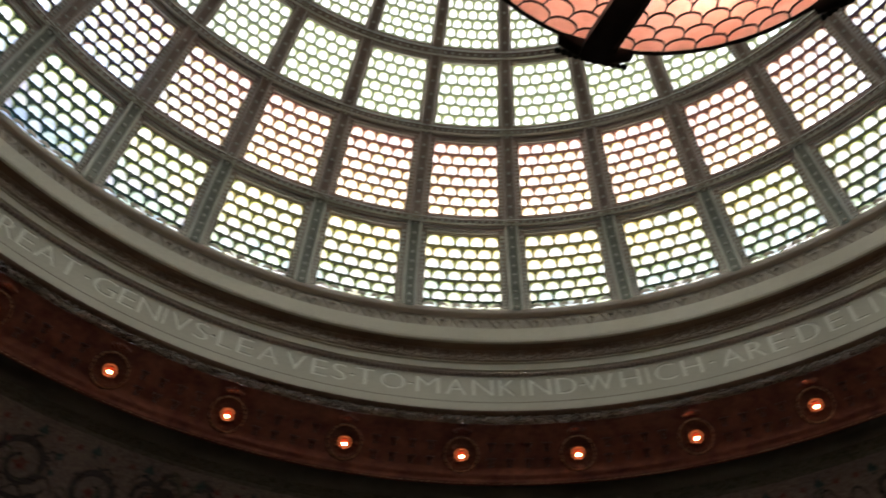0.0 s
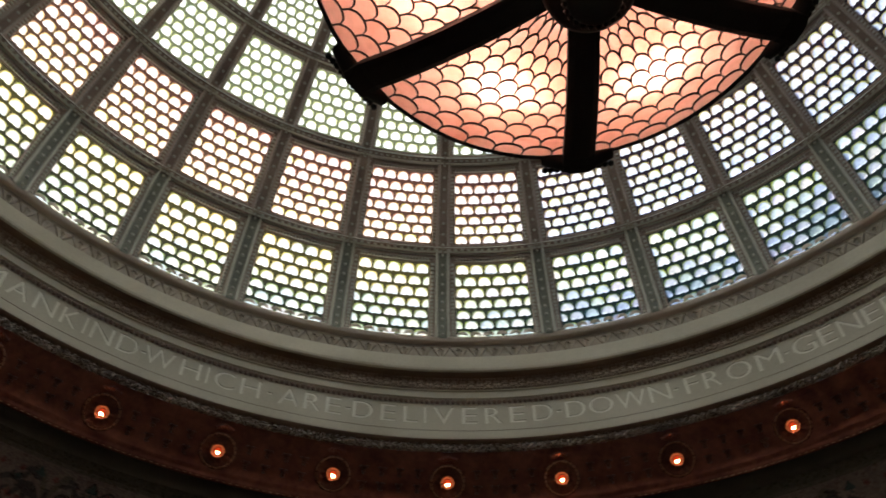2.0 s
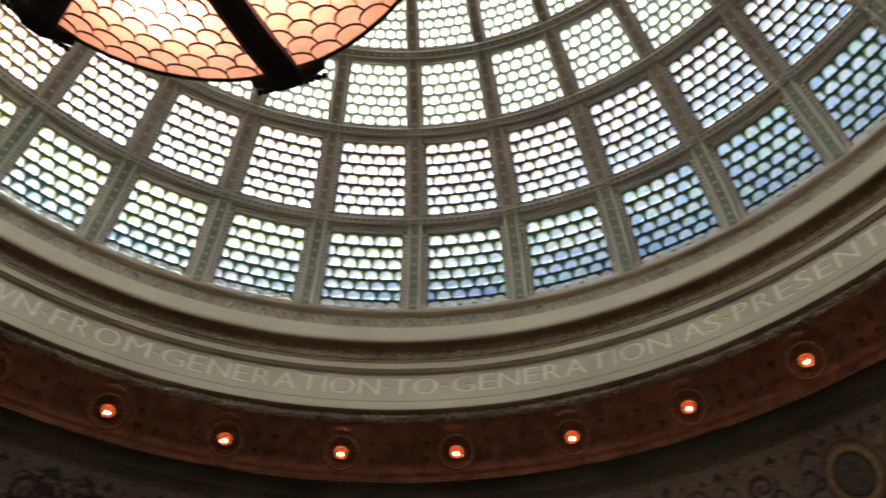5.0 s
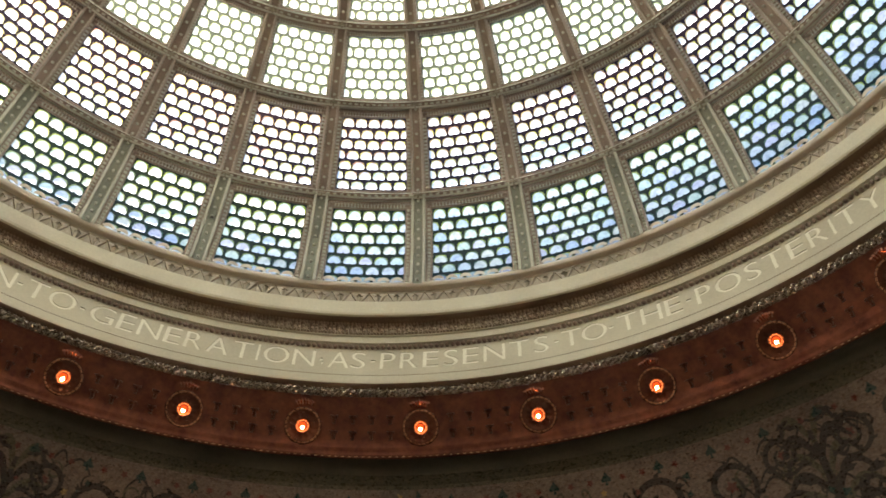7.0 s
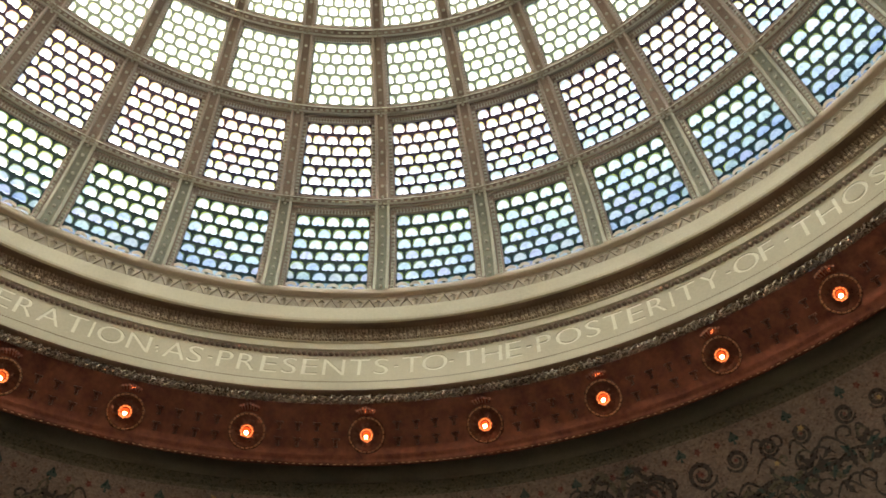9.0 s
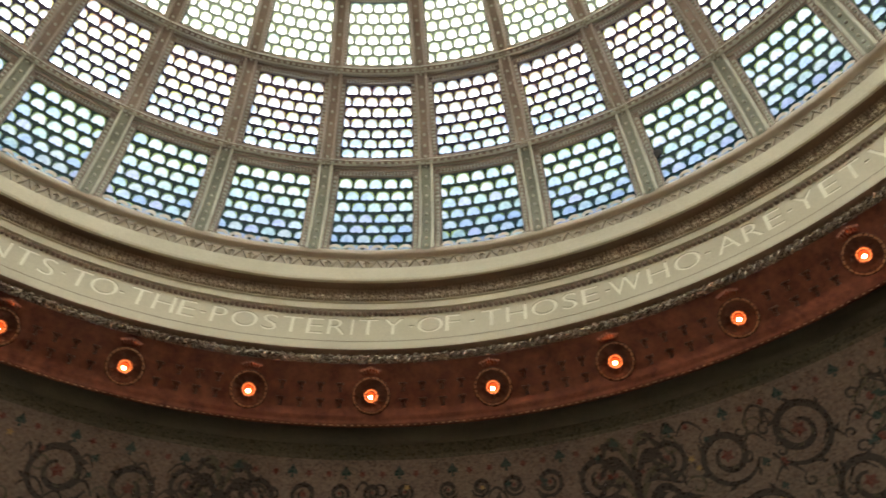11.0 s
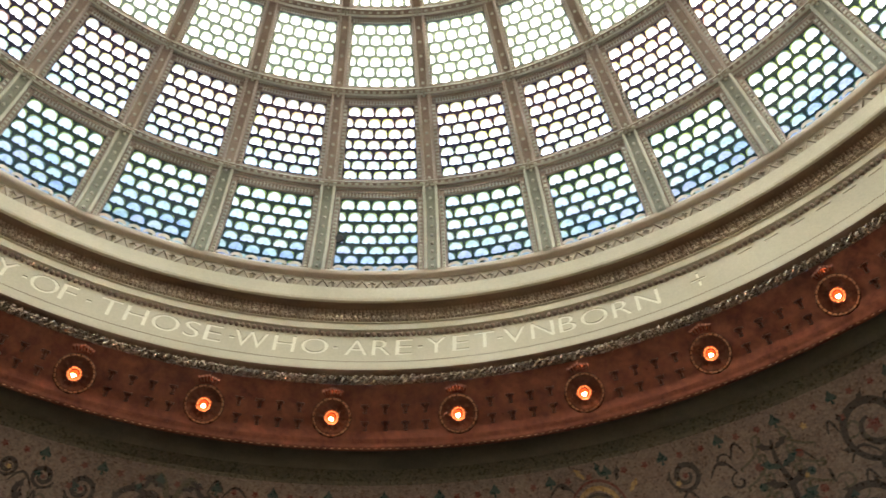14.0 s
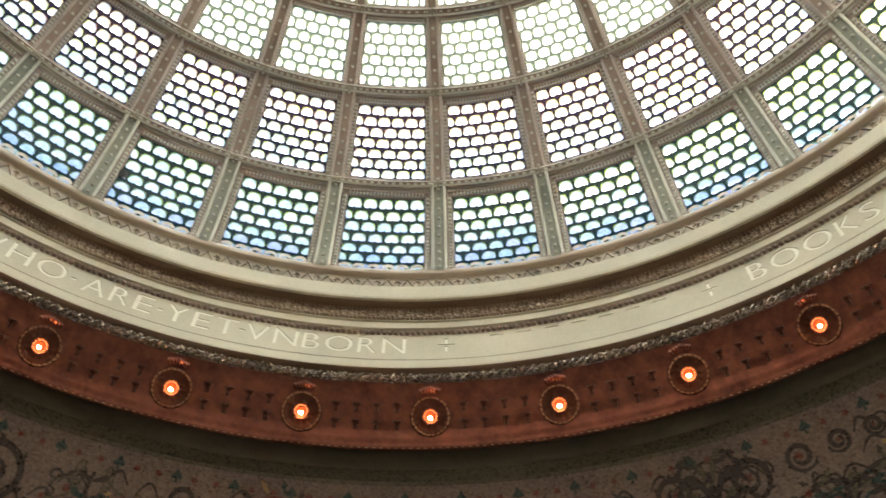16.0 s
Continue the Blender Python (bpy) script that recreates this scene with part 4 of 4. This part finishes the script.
STEP = 360 / SCALES
cells, leads = [], Soup()
for j in range(COURSES):
    top = [(x, crest_line(j, x)) for x in [-0.5 + i / 8 for i in range(9)]]
    if j < COURSES - 1:
        low = [(x, crest_line(j + 1, x - 0.5)) for x in (0.5, 0.375, 0.25, 0.125, 0.0)] + [(x, crest_line(j + 1, x + 0.5)) for x in (-0.125, -0.25, -0.375, -0.5)]
    else:
        low = [(x, 0.998) for x in (0.5, 0.25, 0, -0.25, -0.5)]
    pts = top + low
    s = Soup()
    c = (0.0, sum(p[1] for p in pts) / len(pts))
    k0 = len(s.v)
    s.v += [tuple(bowl(p[1], p[0] * STEP)) for p in pts] + [tuple(bowl(c[1], 0, 0.004))]
    n = len(pts)
    for i in range(n):
        s.f.append((k0 + i, k0 + (i + 1) % n, k0 + n))
        s.i.append(0)
    cells.append(s.mesh("glass_scale", [PEACH], True))
    line = top + [low[0]]
    for k in range(SCALES):
        az0 = (k + 0.5 * (j % 2)) * STEP
        wide = 0.0026
        rows = []
        for i, (x, y) in enumerate(line):
            a, b = line[max(0, i - 1)], line[min(len(line) - 1, i + 1)]
            p = bowl(y, az0 + x * STEP, 0.003)
            d = (bowl(b[1], az0 + b[0] * STEP, 0.003) - bowl(a[1], az0 + a[0] * STEP, 0.003)).normalized()
            nrm = (bowl(y, az0 + x * STEP, 0.02) - p).normalized()
            q = d.cross(nrm) * wide
            rows.append([p - q - nrm * 0.004, p - q * 0.6 + nrm * 0.003, p + q * 0.6 + nrm * 0.003, p + q - nrm * 0.004])
        leads.strip(rows)
rest = Soup()
made = 0
for j in range(COURSES):
    for k in range(SCALES):
        az0 = (k + 0.5 * (j % 2)) * STEP
        if 112 <= az0 % 360 < 292:
            part("glass_scale", cells[j], shade, "", spin(az0))
        else:
            me = cells[j]
            base, m = len(rest.v), spin(az0)
            rest.v += [tuple(m @ v.co) for v in me.vertices]
            for p in me.polygons:
                rest.f.append(tuple(base + i for i in p.vertices))
                rest.i.append(0)
tagged(part("glass_scales", rest.mesh("glass_scales", [PEACH], True), shade), kind="stuff")
tagged(part("lead_cames", leads.mesh("lead_cames", [LEAD]), shade, "dark lead lines between the scales"), kind="stuff")
s = Soup()
s.strip([[cyl(r, 6 * j, z) for j in range(60)] for r, z in ((BR - 0.01, LZ + BD - 0.012), (BR + 0.004, LZ + BD - 0.012), (BR + 0.012, LZ + BD + 0.03), (BR - 0.01, LZ + BD + 0.04), (BR - 0.02, LZ + BD + 0.01))], closed=True)
part("rim", s.mesh("rim", [IRON], True), lantern, "thin iron rim")

strap = Soup()
rows = []
for j in range(25):
    t = 0.06 + 0.95 * j / 24
    hw = 0.040 + 0.012 * t
    q = min(t, 0.995)
    lift = max(0.0, t - 0.93) * 0.3
    rows.append([bowl(q, 0, d + lift) + Vector((0, x * hw, 0)) for x, d in ((-1, 0.006), (-1, 0.030), (-0.6, 0.042), (0.6, 0.042), (1, 0.030), (1, 0.006))])
strap.strip(rows)
strap_me = strap.mesh("strap", [IRON])
s = Soup()
tip = bowl(0.995, 0, 0.032)
rows = []
for j in range(13):
    y = -0.118 + 0.236 * j / 12
    droop = 0.030 * (abs(y) / 0.118) ** 1.6
    c = tip + Vector((-droop * 0.5, y, 0.01 + droop))
    w = 0.034 - 0.16 * abs(y) ** 1.5
    rows.append([c + Vector((w * math.cos(b), 0, w * math.sin(b))) for b in [k * math.tau / 8 for k in range(8)]])
s.strip(rows, closed=True)
for j in range(12):
    y = -0.11 + 0.22 * j / 11
    s.ball(tip + Vector((0.030, y, 0.02 + 0.5 * abs(y) * 0.2)), 0.012)
foot_me = s.mesh("strap_foot", [IRON], True)
for k in range(6):
    st = part("strap", strap_me, lantern, "black iron strap", spin(94.6 - 60 * k))
    part("strap_foot", foot_me, st, "scrolled beaded foot of the strap")
hub = Soup()
prof = [(0.001, -0.175), (0.050, -0.173), (0.068, -0.164), (0.076, -0.150), (0.078, -0.120), (0.088, -0.105), (0.114, -0.096), (0.128, -0.080), (0.132, -0.050), (0.126, -0.02), (0.125, 0.12)]
hub.strip([[cyl(r * 0.9, 10 * j, HZ + 0.010 + z) for j in range(36)] for r, z in prof], closed=True)
hb = part("hub", hub.mesh("hub", [IRON], True), lantern, "round black iron boss")
s = Soup()
for j in range(24):
    s.ball(cyl(0.072, 15 * j, HZ - 0.140), 0.008)
tagged(part("bead_ring", s.mesh("bead_ring", [IRON], True), hb), kind="stuff")
s = Soup()
s.strip([[cyl(r, 30 * j, z) for j in range(12)] for r, z in ((0.018, LZ + 0.02), (0.018, LZ + BD + 0.5), (0.012, LZ + BD + 0.52), (0.012, EYE + 11.42))], closed=True)
part("stem", s.mesh("stem", [IRON], True), lantern, "iron hanging rod")
s = Soup()
for k in range(6):
    a = radians(64.6 - 60 * k)
    d = Vector((math.cos(a), math.sin(a), 0))
    for t in range(8):
        s.box(d * (BR * (t + 0.5) / 8) + Vector((0, 0, LZ + BD + 0.02)), d * BR / 16, Vector((-d.y, d.x, 0)) * 0.008, (0, 0, 0.008))
part("spider", s.mesh("spider", [IRON]), lantern, "iron arms across the rim")
s = Soup()
s.ball((0, 0, 0), 0.045, 1.2)
bulb_me = s.mesh("bulb", [LAMP], True)
for k in range(6):
    part("bulb", bulb_me, lantern, "warm lamp bulb", Matrix.Translation(cyl(0.40, 64.6 - 60 * k, LZ + 0.22)))
